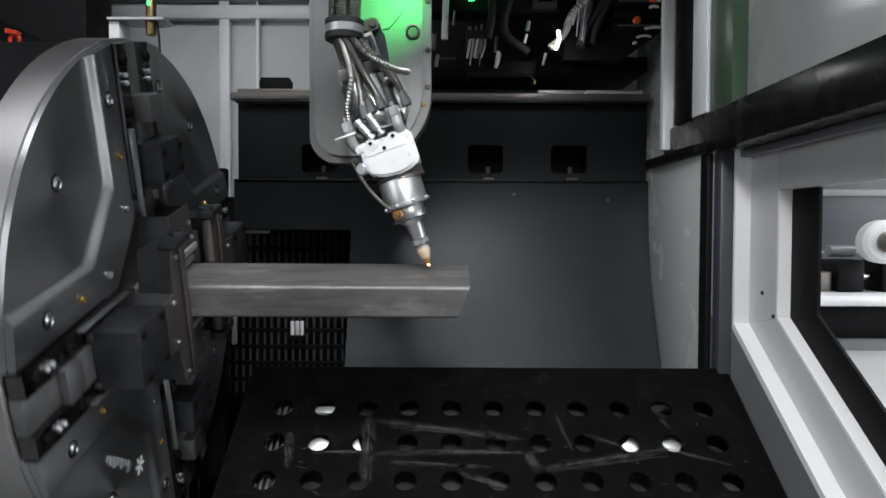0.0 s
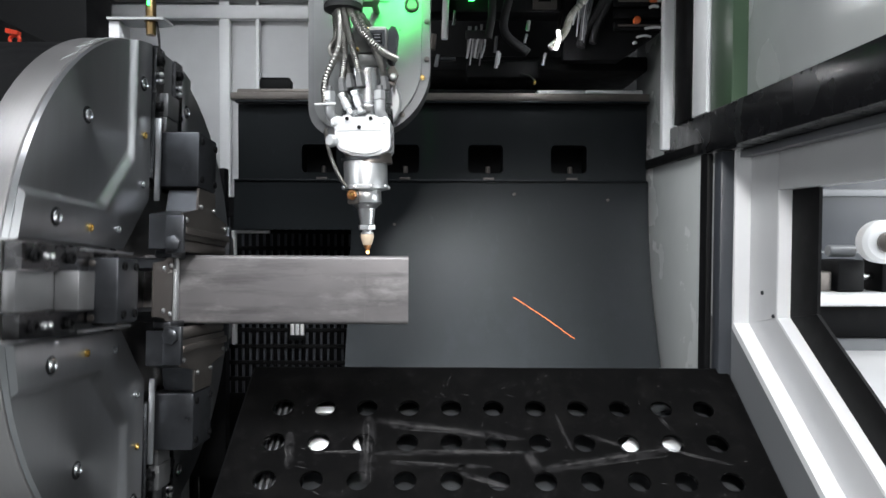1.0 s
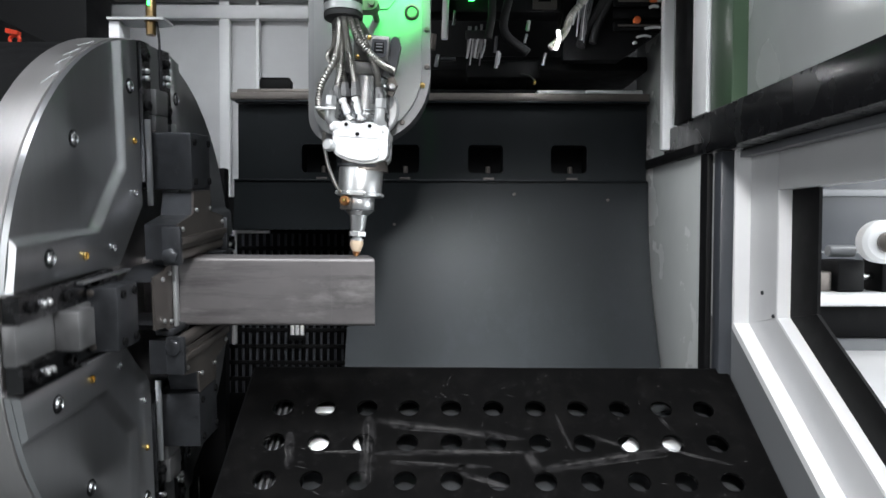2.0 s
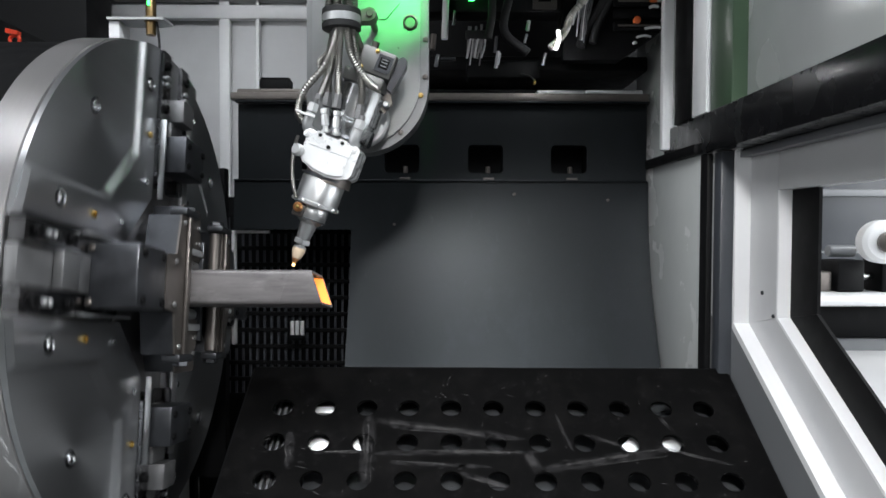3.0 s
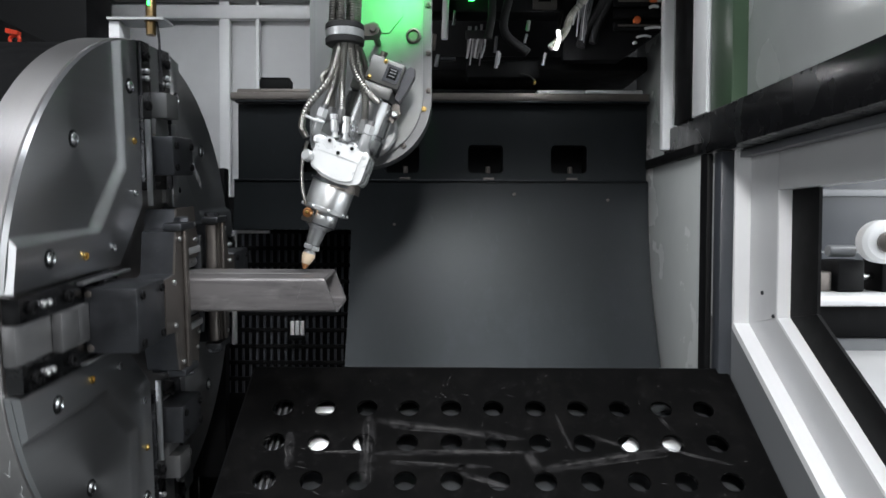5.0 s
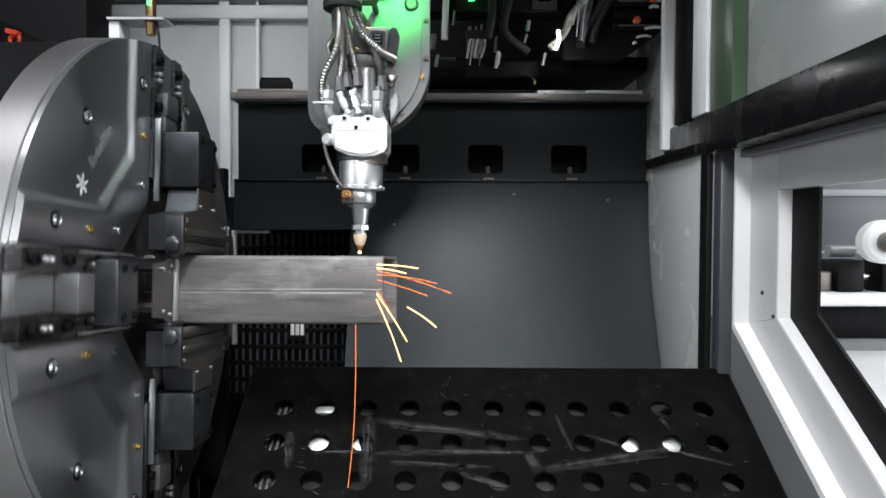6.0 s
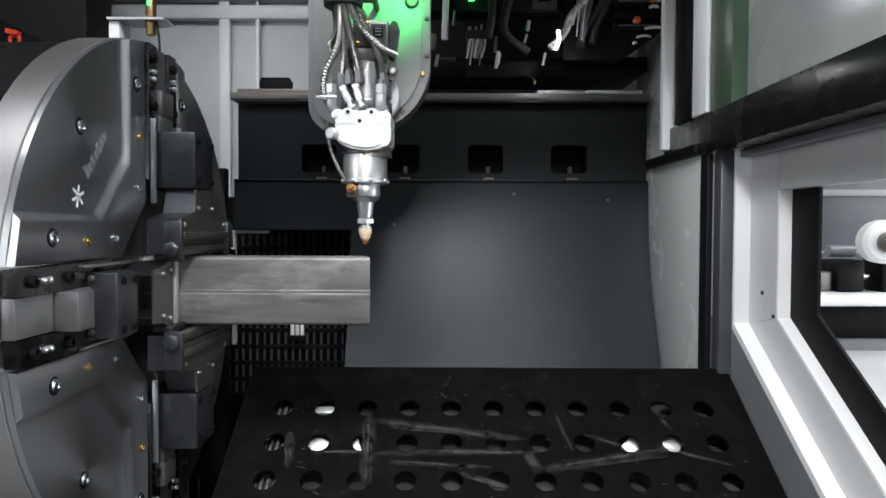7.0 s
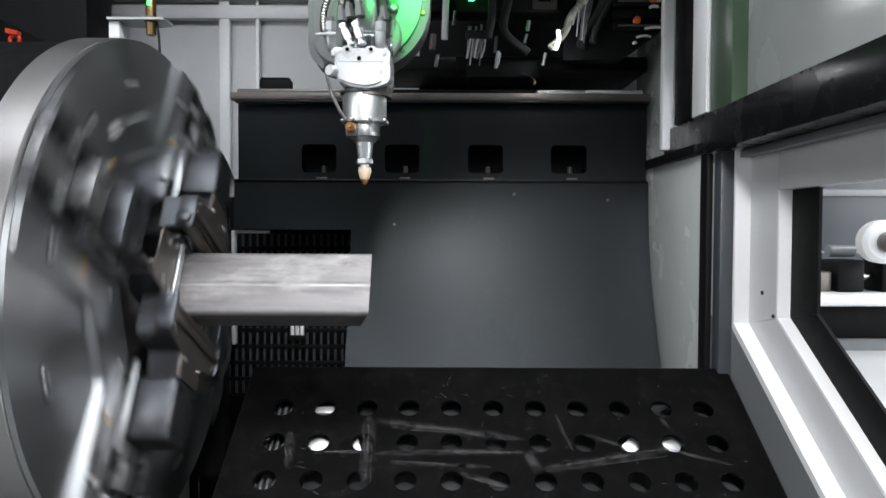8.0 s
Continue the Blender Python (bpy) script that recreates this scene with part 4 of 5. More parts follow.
for z in (0.060, 0.066, 0.071):
    part("print_bar", box(0.015, 0.026, 0.0, 0.0004, z, z + 0.002, 0), GREY, wrist)
part("cable_gland", lathe([(0, 0.009), (0.004, 0.009), (0.005, 0.0065), (0.014, 0.0065)], (-0.010, 0.03, 0.088), (0, 0, 1), seg=12), MID_STEEL, wrist)
part("side_lever", prism([(0.036, 0.030), (0.046, 0.026), (0.052, 0.050), (0.056, 0.078), (0.052, 0.090), (0.044, 0.092), (0.038, 0.084)], "y", 0.02, 0.045, 0.006), DARK_STEEL, wrist)
part("lever_link", prism([(0.034, -0.006), (0.046, -0.012), (0.054, 0.010), (0.046, 0.0255), (0.036, 0.0195)], "y", 0.028, 0.040, 0.003), MID_STEEL, wrist)
part("lever_pin", lathe([(0, 0.006), (0.008, 0.006), (0.010, 0.004)], (0.045, 0.028, 0.004), (0, -1, 0), seg=12), BRIGHT, wrist)
part("flange", lathe([(0, 0.052), (0.012, 0.052), (0.016, 0.048)], (0.004, 0.083, -0.03), (0, -1, 0), seg=44), ALU, wrist)
for x, z in ((-0.016, 0.048), (0.002, 0.083)):
    part("brass_screw", lathe([(0, 0.004), (0.002, 0.004), (0.003, 0.0025)], (x, 0.0055, z), (0, -1, 0), seg=10), BRASS, wrist)

# hoses from the clamp to the head; local space: the clamp's lower mouth
fans = (((-0.003, -0.016), (-0.018, -0.024, -0.065), (-0.051, -0.020, -0.112), (-0.062, -0.010, -0.147), (-0.054, -0.002, -0.166)),
        ((-0.009, -0.008), (-0.006, -0.020, -0.041), (-0.013, -0.020, -0.082), (-0.026, -0.012, -0.120)),
        ((-0.014, 0.004), (-0.010, -0.004, -0.052), (-0.014, -0.008, -0.087), (-0.012, -0.010, -0.116)),
        ((0.002, -0.018), (0.004, -0.026, -0.058), (0.006, -0.014, -0.118)),
        ((0.018, -0.006), (0.033, -0.012, -0.052), (0.045, -0.014, -0.099), (0.046, -0.012, -0.133)),
        ((0.010, -0.016), (0.024, -0.026, -0.047), (0.054, -0.014, -0.087), (0.073, 0.010, -0.098)),
        ((-0.015, 0.008), (-0.022, 0.016, -0.035), (-0.038, 0.028, -0.053), (-0.030, 0.050, -0.068)),
        ((0.020, 0.008), (0.036, 0.016, -0.030), (0.040, 0.030, -0.064)))
bundle = None
for (x, y), *path in fans:
    bm = hose([(x, y, 0.006)] + path, 0.0064, ribs=36)
    if bundle is None:
        bundle = part("hose_harness", bm, HOSE, CARR, "ribbed steel hoses")
    else:
        part("steel_hose", bm, HOSE, bundle)
for x, y, z in ((-0.026, -0.012, -0.120), (-0.012, -0.010, -0.116), (0.006, -0.014, -0.118), (0.046, -0.012, -0.133)):
    part("hose_ferrule", lathe([(0, 0.0072), (0.010, 0.0072), (0.0105, 0.0090), (0.024, 0.0090)], (x, y, z + 0.004), (-0.08, 0, -1), seg=6), WORN, bundle)


# ---- machinery above and behind, left and right ----
# roof sheet out of view, added to shade the back of the machine
roof = thing("shading_roof", (-0.3, 0.9, 2.3), "unseen light grey roof sheet added to shade the machine", "roof", kind="structure")
part("roof_sheet", box(-1.9, 0.75, 0.10, 1.16, 2.30, 2.33, 0.003), GREYWHITE, roof)

gantry = thing("gantry_housing", (0.2, 0.85, 1.5), "black gantry housing above the chute panel", "machine housing")
part("rear_cover", box(-0.075, 0.60, 0.90, 0.98, 1.40, 2.29, 0.006), BLACK, gantry)
part("underside", box(-0.18, 0.553, 0.66, 0.90, 1.535, 1.575, 0.006), BLACK, gantry)
part("front_beam", box(-0.06, 0.553, 0.56, 0.64, 1.66, 2.25, 0.01), BLACK, gantry)
part("lower_box", box(0.06, 0.25, 0.585, 0.66, 1.50, 1.545, 0.005), BLACK, gantry)
part("skew_cover", prism([(0.30, 1.53), (0.44, 1.53), (0.54, 1.60), (0.54, 1.9), (0.30, 1.9)], "y", 0.52, 0.555, 0.004), BLACK, gantry)
for x, z0, z1, r, m in ((0.002, 1.587, 1.72, 0.0085, WHITE), (0.024, 1.622, 1.66, 0.004, STEEL), (0.062, 1.555, 1.62, 0.0045, WORN), (0.078, 1.55, 1.62, 0.003, WORN),
                        (0.092, 1.555, 1.625, 0.003, WORN), (0.130, 1.555, 1.595, 0.004, WORN), (0.212, 1.61, 1.635, 0.005, ALU), (-0.03, 1.56, 1.60, 0.008, MID_STEEL)):
    part("rod", rod((x, 0.545, z0), (x + 0.004, 0.545, z1), r), m, gantry)
part("green_lamp", box(0.062, 0.078, 0.535, 0.55, 1.685, 1.72, 0.002), STATUS, gantry, "lit green indicator lamp")
part("lamp_frame", prism([(0.225, 1.665), (0.285, 1.665), (0.285, 1.75), (0.272, 1.75), (0.272, 1.68), (0.238, 1.68), (0.238, 1.75), (0.225, 1.75)], "y", 0.535, 0.55, 0.002), MID_STEEL, gantry)
part("bracket_arm", box(-0.02, 0.03, 0.53, 0.545, 1.532, 1.540, 0.002), DARK_STEEL, gantry)

CONDUIT = material("glossy_cream_conduit", (0.40, 0.385, 0.35), 0.22, 0.0, 0.15, 40, 0.03)
for i, (path, r, m, lab) in enumerate((
        ([(0.40, 0.50, 1.80), (0.365, 0.50, 1.70), (0.315, 0.50, 1.635), (0.302, 0.50, 1.60), (0.285, 0.50, 1.575), (0.262, 0.50, 1.555)], 0.010, CONDUIT, "white corrugated cable conduit hanging from the gantry"),
        ([(0.43, 0.51, 1.80), (0.40, 0.51, 1.68), (0.355, 0.51, 1.61), (0.34, 0.51, 1.56)], 0.012, RUBBER, "black rubber cable hanging from the gantry"),
        ([(0.46, 0.51, 1.80), (0.42, 0.51, 1.70), (0.38, 0.51, 1.61), (0.37, 0.51, 1.57)], 0.010, RUBBER, "black rubber cable hanging from the gantry"),
        ([(0.17, 0.51, 1.80), (0.165, 0.51, 1.70), (0.15, 0.51, 1.60), (0.21, 0.51, 1.545)], 0.011, RUBBER, "black rubber cable hanging from the gantry"),
        ([(0.11, 0.51, 1.80), (0.12, 0.51, 1.66), (0.11, 0.51, 1.58)], 0.010, RUBBER, "black rubber cable hanging from the gantry"))):
    ob = thing("cable", path[0], lab, "cable", "cables under the gantry")
    part("sheath", hose(path, r, ribs=0 if m is RUBBER else 40), m, ob)
drag = thing("cable_chain", (0.50, 0.5, 1.70), "black cable chain with orange and blue plugs", "cable chain")
for i in range(5):
    part("link", box(0.42, 0.545, 0.500, 0.515, 1.60 + 0.030 * i, 1.622 + 0.030 * i, 0.004), BLACK, drag)
for i in range(3):
    part("cross_bar", rod((0.43, 0.497, 1.611 + 0.060 * i), (0.545, 0.497, 1.611 + 0.060 * i), 0.003), MID_STEEL, drag)
part("orange_plug", box(0.505, 0.525, 0.480, 0.496, 1.665, 1.715, 0.004), ORANGE, drag, "orange cable plug")
part("blue_plug", box(0.528, 0.540, 0.480, 0.496, 1.675, 1.72, 0.003), BLUE, drag, "blue cable plug")
part("orange_cap", lathe([(0, 0.009), (0.012, 0.009), (0.014, 0.006)], (0.475, 0.50, 1.622), (0, -1, 0), seg=14), ORANGE, drag, "orange cap")

SENSOR = material("bronze_sensor", (0.22, 0.15, 0.07), 0.35, 0.9, 0.15, 50, 0.03)
# sensor on a bracket above the chuck
sensor = thing("proximity_sensor", (-0.74, 0.45, 1.5), "steel sensor on a bracket above the chuck", "sensor")
part("bracket_plate", prism([(-0.80, 0.43), (-0.665, 0.43), (-0.665, 0.49), (-0.70, 0.50), (-0.80, 0.50)], "z", 1.600, 1.606, 0.001), ALU, sensor)
part("bracket_post", box(-0.80, -0.775, 0.44, 0.50, 1.40, 1.5995, 0.002), WHITE, sensor)
part("sensor_body", lathe([(0, 0.011), (0.03, 0.012), (0.032, 0.016), (0.042, 0.016), (0.044, 0.012), (0.115, 0.012), (0.12, 0.009)], (-0.703, 0.45, 1.568), (0, 0, 1), seg=20), SENSOR, sensor)
part("sensor_lamp", box(-0.706, -0.700, 0.434, 0.4385, 1.635, 1.655, 0.001), STATUS, sensor, "lit green lamp")
part("sensor_cable", hose([(-0.69, 0.45, 1.60), (-0.685, 0.452, 1.56), (-0.686, 0.46, 1.50)], 0.003), RUBBER, sensor)

clip = thing("hose_clip", (-0.76, 0.02, 1.41), "red plastic hose clip on the chuck housing", "clip")
part("ring", hose([(-0.765 + 0.009 * math.cos(a), 0.02, 1.440 + 0.008 * math.sin(a)) for a in (2 * math.pi * i / 8 for i in range(9))], 0.0034, seg=8), RED, clip)
part("jaw", prism([(-0.779, 1.452), (-0.757, 1.448), (-0.757, 1.455), (-0.779, 1.460)], "y", 0.014, 0.026, 0.001), RED, clip)
part("stem", box(-0.764, -0.757, 0.015, 0.025, 1.405, 1.4325, 0.001), RED, clip)
part("wing", prism([(-0.775, 1.431), (-0.767, 1.431), (-0.767, 1.422), (-0.772, 1.418), (-0.777, 1.424)], "y", 0.015, 0.025, 0.001), RED, clip)
column = thing("machine_column", (-1.2, 0.75, 0), "black machine column behind the chuck", "column")
part("shaft", box(-1.45, -0.985, 0.70, 0.85, 0, 2.29, 0.01), BLACK, column)
part("cable_duct", box(-1.36, -1.29, 0.66, 0.6995, 0, 2.29, 0.004), BLACK, column)

# rotary guard seen between chuck and chute
guard = thing("guard_sheet", (-0.60, 0.6, 0), "light grey guard sheet beside the chute panel", "guard")
part("edge", box(-0.572, -0.561, 0.6405, 0.66, 0.79, 1.100, 0.003), GREYWHITE, guard)
part("flange", box(-0.5605, -0.47, 0.6405, 0.655, 1.092, 1.100, 0.001), GREYWHITE, guard)

# beam out of view, added so the chute panel darkens towards its top
bridge = thing("shading_bridge", (0.0, 0.36, 1.8), "unseen black gantry beam added to shade the upper chute panel", "gantry")
part("beam", box(-0.06, 0.545, 0.175, 0.53, 1.70, 2.12, 0.01), BLACK, bridge)
part("rail", box(-0.06, 0.545, 0.162, 0.1745, 1.86, 1.90, 0.003), STEEL, bridge)
part("hanger", box(-0.05, 0.03, 0.30, 0.50, 2.1205, 2.299, 0.004), BLACK, bridge)
part("hanger", box(0.46, 0.54, 0.30, 0.50, 2.1205, 2.299, 0.004), BLACK, bridge)

# ---- the hall seen through the side window ----
bench = thing("neighbour_machine", (1.5, 0.9, 0), "pale machine bed beyond the side window", "machine")
part("bed", box(0.95, 2.6, 0.75, 1.25, 0.0, 0.80, 0.01), GREY, bench)
part("tabletop", box(0.98, 2.6, 0.70, 1.25, 0.893, 0.925, 0.012), WHITE, bench)
part("recess", box(0.97, 2.6, 0.74, 1.2, 0.8005, 0.8925, 0.004), BLACK, bench)
part("motor", box(1.16, 1.24, 0.80, 0.90, 0.9255, 1.02, 0.008), BLACK, bench)
part("motor", box(1.29, 1.36, 0.80, 0.90, 0.9255, 1.03, 0.008), BLACK, bench)
part("wheel", lathe([(0, 0.05), (0.01, 0.062), (0.06, 0.062), (0.07, 0.05)], (1.26, 0.78, 1.075), (-0.2, -1, 0), seg=32), WHITE, bench)
part("hub", lathe([(0, 0.03), (0.012, 0.03), (0.016, 0.02)], (1.245, 0.705, 1.075), (-0.2, -1, 0), seg=24), MID_STEEL, bench)
part("shaft", rod((1.05, 0.85, 0.97), (1.30, 0.85, 0.97), 0.012), STEEL, bench)
part("upright", box(1.075, 1.10, 0.95, 0.98, 0.9255, 1.09, 0.003), WHITE, bench)
part("glass_rail", box(1.05, 1.9, 0.96, 0.97, 1.035, 1.041, 0.001), ALU, bench)
part("cover", box(1.02, 2.4, 1.20, 1.26, 0.93, 1.60, 0.01), CHARCOAL, bench)
part("cover_frame", box(1.00, 1.05, 1.18, 1.1995, 0.93, 1.60, 0.004), GREYWHITE, bench)
part("cover_frame", box(1.02, 2.4, 1.18, 1.1995, 1.225, 1.25, 0.004), GREY, bench)
part("gearbox", box(1.10, 1.155, 0.82, 0.92, 0.9255, 0.985, 0.006), MID_STEEL, bench)
part("spindle", rod((1.16, 0.86, 1.045), (1.24, 0.86, 1.045), 0.018), GREY, bench)
crate = thing("steel_plate_stack", (1.1, 0.35, 0), "grey plate lying on a low stand outside the window", "plate")
part("stand", box(0.80, 1.5, 0.05, 0.62, 0.0, 0.765, 0.01), GREY, crate)
part("plate", box(0.78, 1.52, 0.03, 0.64, 0.766, 0.782, 0.004), GREYWHITE, crate)
# glowing tip for the pale conduit's white glint, and fittings in the gantry's dark
LAMP = glow("white_tip_glow", (1.0, 0.98, 0.95), 4.0)
part("glowing_tip", hose([(0.277, 0.465, 1.588), (0.279, 0.465, 1.564), (0.270, 0.465, 1.542)], 0.0045, seg=10), LAMP, gantry, "small white glint drawn as a glowing tip")
part("tip_arm", rod((0.277, 0.47, 1.588), (0.30, 0.545, 1.66), 0.004), MID_STEEL, gantry)
for i in range(7):
    x, n = 0.062 + 0.0062 * i, random.uniform(0.045, 0.070)
    part("hanging_wire", hose([(x + 0.006, 0.535, 1.588), (x + random.uniform(0, 0.004), 0.532, 1.588 - n * 0.5), (x - random.uniform(0, 0.006), 0.530, 1.588 - n)], random.uniform(0.0014, 0.0028), seg=8), random.choice((GREYWHITE, WORN, ALU)), gantry)
part("wire_block", box(0.055, 0.106, 0.528, 0.548, 1.586, 1.607, 0.003), RUBBER, gantry)
for i in range(9):
    x, n = 0.318 + 0.0045 * i, random.uniform(0.03, 0.09)
    part("hanging_wire", hose([(x + 0.018, 0.500, 1.70), (x + 0.006, 0.496, 1.64), (x, 0.494, 1.655 - n)], random.uniform(0.0012, 0.0024), seg=8), random.choice((GREY, WORN, GREYWHITE)), gantry)
for x, z, n, r, m in ((0.131, 1.512, 0.042, 0.0042, GREYWHITE), (0.137, 1.520, 0.030, 0.0025, ALU), (0.203, 1.575, 0.022, 0.0032, WHITE), (0.250, 1.520, 0.030, 0.004, GREY), (-0.020, 1.515, 0.030, 0.005, GREY), (0.360, 1.564, 0.008, 0.004, MID_STEEL)):
    part("fitting", rod((x, 0.530, z), (x + 0.006, 0.530, z + n), r, seg=10), m, gantry)
part("brass_tip", lathe([(0, 0.003), (0.006, 0.0045), (0.012, 0.003)], (0.226, 0.520, 1.468), (0.3, 0, 1), seg=10), BRASS, gantry)
part("brass_tip_arm", hose([(0.228, 0.521, 1.479), (0.215, 0.535, 1.495), (0.200, 0.585, 1.510)], 0.002, seg=8), RUBBER, gantry)
for x0, x1, z, r in ((0.470, 0.505, 1.576, 0.0030), (0.490, 0.540, 1.597, 0.0035), (0.500, 0.522, 1.648, 0.0040), (0.520, 0.544, 1.664, 0.0040), (0.462, 0.470, 1.560, 0.003)):
    part("pale_lead", hose([(x0, 0.478, z), ((x0 + x1) / 2, 0.474, z + 0.003), (x1, 0.478, z + 0.002)], r, seg=8), GREYWHITE, drag, "pale cable lead")


# ---- what moves ----
CARRIAGE = [(0, -0.058, 1.476), (0.5, -0.059, 1.51), (1, -0.06, 1.527), (1.2, -0.06, 1.523), (1.5, -0.059, 1.52), (1.7, -0.059, 1.516),
           (2.8, -0.064, 1.504), (3, -0.063, 1.494), (3.5, -0.061, 1.481), (4, -0.059, 1.472), (4.5, -0.058, 1.463), (4.7, -0.057, 1.459),
           (5.8, -0.06, 1.524), (6, -0.061, 1.529), (6.5, -0.06, 1.52), (6.6, -0.06, 1.52), (6.7, -0.06, 1.534), (7.5, -0.06, 1.534),
           (7.7, -0.06, 1.537), (7.8, -0.06, 1.573), (7.9, -0.06, 1.646), (8, -0.06, 1.648)]
HEAD = [(0, -0.042, -0.233, -19.3), (0.5, -0.056, -0.24, -12.2), (1, -0.083, -0.249, -1.4), (1.2, -0.083, -0.248, -0.3), (1.5, -0.084, -0.247, -0), (1.7, -0.081, -0.246, -0),
           (2.8, -0.125, -0.247, 20), (3, -0.132, -0.25, 20.2), (3.5, -0.131, -0.246, 20.2), (4, -0.127, -0.241, 20.2), (4.5, -0.122, -0.235, 20.2), (4.7, -0.122, -0.232, 20.2),
           (5.8, -0.1, -0.248, 7.5), (6, -0.087, -0.251, 1), (6.5, -0.082, -0.247, -0), (6.6, -0.082, -0.247, -0), (6.7, -0.082, -0.245, -0), (7.5, -0.082, -0.245, -0),
           (7.7, -0.082, -0.245, -0), (7.8, -0.082, -0.247, -0), (7.9, -0.083, -0.253, -0), (8, -0.083, -0.254, -0)]
WRIST = [(0, -0.073, -0.121, -19.3), (0.5, -0.067, -0.138, -12.2), (1, -0.074, -0.158, -1.4), (1.2, -0.074, -0.156, -0.3), (1.5, -0.075, -0.157, -0), (1.7, -0.075, -0.157, -0),
           (2.8, -0.082, -0.161, 20), (3, -0.082, -0.157, 20.2), (3.5, -0.08, -0.158, 20.2), (4, -0.077, -0.154, 20.2), (4.5, -0.073, -0.149, 20.2), (4.7, -0.072, -0.147, 20.2),
           (5.8, -0.078, -0.159, 7.5), (6, -0.075, -0.16, 1), (6.5, -0.074, -0.157, -0), (6.6, -0.074, -0.157, -0), (6.7, -0.074, -0.154, -0), (7.5, -0.074, -0.154, -0),
           (7.7, -0.074, -0.154, -0), (7.8, -0.074, -0.155, -0), (7.9, -0.073, -0.157, -0), (8, -0.073, -0.158, -0)]
HOSES = [(0, -28), (0.5, -20), (1, -12), (1.2, -11.72), (1.5, -11.3), (1.7, -11),
           (2.8, 4), (3, 4.7), (3.5, 4.7), (4, 4.7), (4.5, 4.7), (4.7, 4.7),
           (5.8, -5.4), (6, -10.5), (6.5, -11.3), (6.6, -11.3), (6.7, -11.3), (7.5, -11.3),
           (7.7, -11.3), (7.8, -11.3), (7.9, -11.3), (8, -11.3)]
TURN = [(0, -73), (0.5, -39.4), (1.0, -4.6), (1.2, 0), (1.7, 0), (1.95, 2), (2.4, 34), (2.8, 64.5), (3.0, 80.9), (3.15, 90), (4.7, 90),
        (4.95, 92), (5.4, 126), (5.8, 159.4), (6.0, 176), (6.15, 180), (7.9, 180), (8.0, 150), (8.1, 104)]
FEED = [(0, -0.008), (0.5, -0.043), (1.0, -0.1135), (1.5, -0.134), (1.7, -0.138), (2.8, -0.2517), (3.0, -0.257), (4.7, -0.257), (5.8, -0.181), (6.0, -0.137),
        (6.2, -0.128), (6.5, -0.126), (8.1, -0.126)]


def between(rows, t):
    return float(np.interp(t, [r[0] for r in rows], [r[1] for r in rows]))


def motions():
    walk(CARR, [(t, pose(x, 0, z)) for t, x, z in CARRIAGE])
    walk(head, [(t, pose(x, -0.042, z, 0, a, 0)) for t, x, z, a in HEAD])
    walk(wrist, [(t, pose(x, -0.02, z, 0, a, 0)) for t, x, z, a in WRIST])
    walk(bundle, [(t, pose(-0.115, -0.01, -0.042, 0, a, 0)) for t, a in HOSES])
    walk(chuck, [(t, pose(AX, 0, AZ, a)) for t, a in TURN])
    times = sorted({t for t, *r in TURN} | {t for t, *r in FEED})
    rows = [(t, pose(between(FEED, t), 0, AZ, between(TURN, t))) for t in times]
    walk(tube, rows)
    mid = Matrix.Translation((-0.0165, 0, 0))
    drop = [(6.53, -0.1095, 0.0, 0.995, 0, 0, 0)]
    drop += FALL
    walk(wedge, [r for r in rows if r[0] < 6.52] + [(t, pose(x, y, z) @ pose(0, 0, 0, 0, lean, 0) @ pose(0, 0, 0, 0, 0, yaw) @ pose(0, 0, 0, tip) @ pose(0, 0, 0, 180) @ mid)
                                                     for t, x, y, z, lean, yaw, tip in drop])
    # the orange light of the cut lies on the end's inner wall only while the beam burns
    walk(glowing, [(0.0, pose(0, 0, -0.0025)), (2.88, pose(0, 0, -0.0025)), (2.95, pose(0, 0, 0)), (4.6, pose(0, 0, 0)), (4.68, pose(0, 0, -0.0025)), (8.0, pose(0, 0, -0.0025))])
    lit, dark = pose(0, 0, 0), pose(0, 0, 0.010)
    walk(cut_point, [(0.0, lit), (1.95, lit), (2.05, dark), (2.85, dark), (2.92, lit), (4.7, lit), (4.78, dark), (5.75, dark), (5.85, lit), (6.52, lit), (6.6, dark), (8.0, dark)])
    fly_sparks()


FALL = [(6.6, -0.068, 0.02, 0.777, -33, -38, 0), (6.7, -0.057, 0.0, 0.757, 6, -38, 8), (6.8, -0.048, -0.03, 0.723, 24, -42, 14), (6.9, -0.04, -0.06, 0.631, 40, -50, 25),
        (7.0, -0.02, -0.20, 0.590, 62, -50, 33), (7.1, -0.01, -0.26, 0.555, 62, -20, 33), (8.0, -0.01, -0.26, 0.555, 62, -20, 33)]

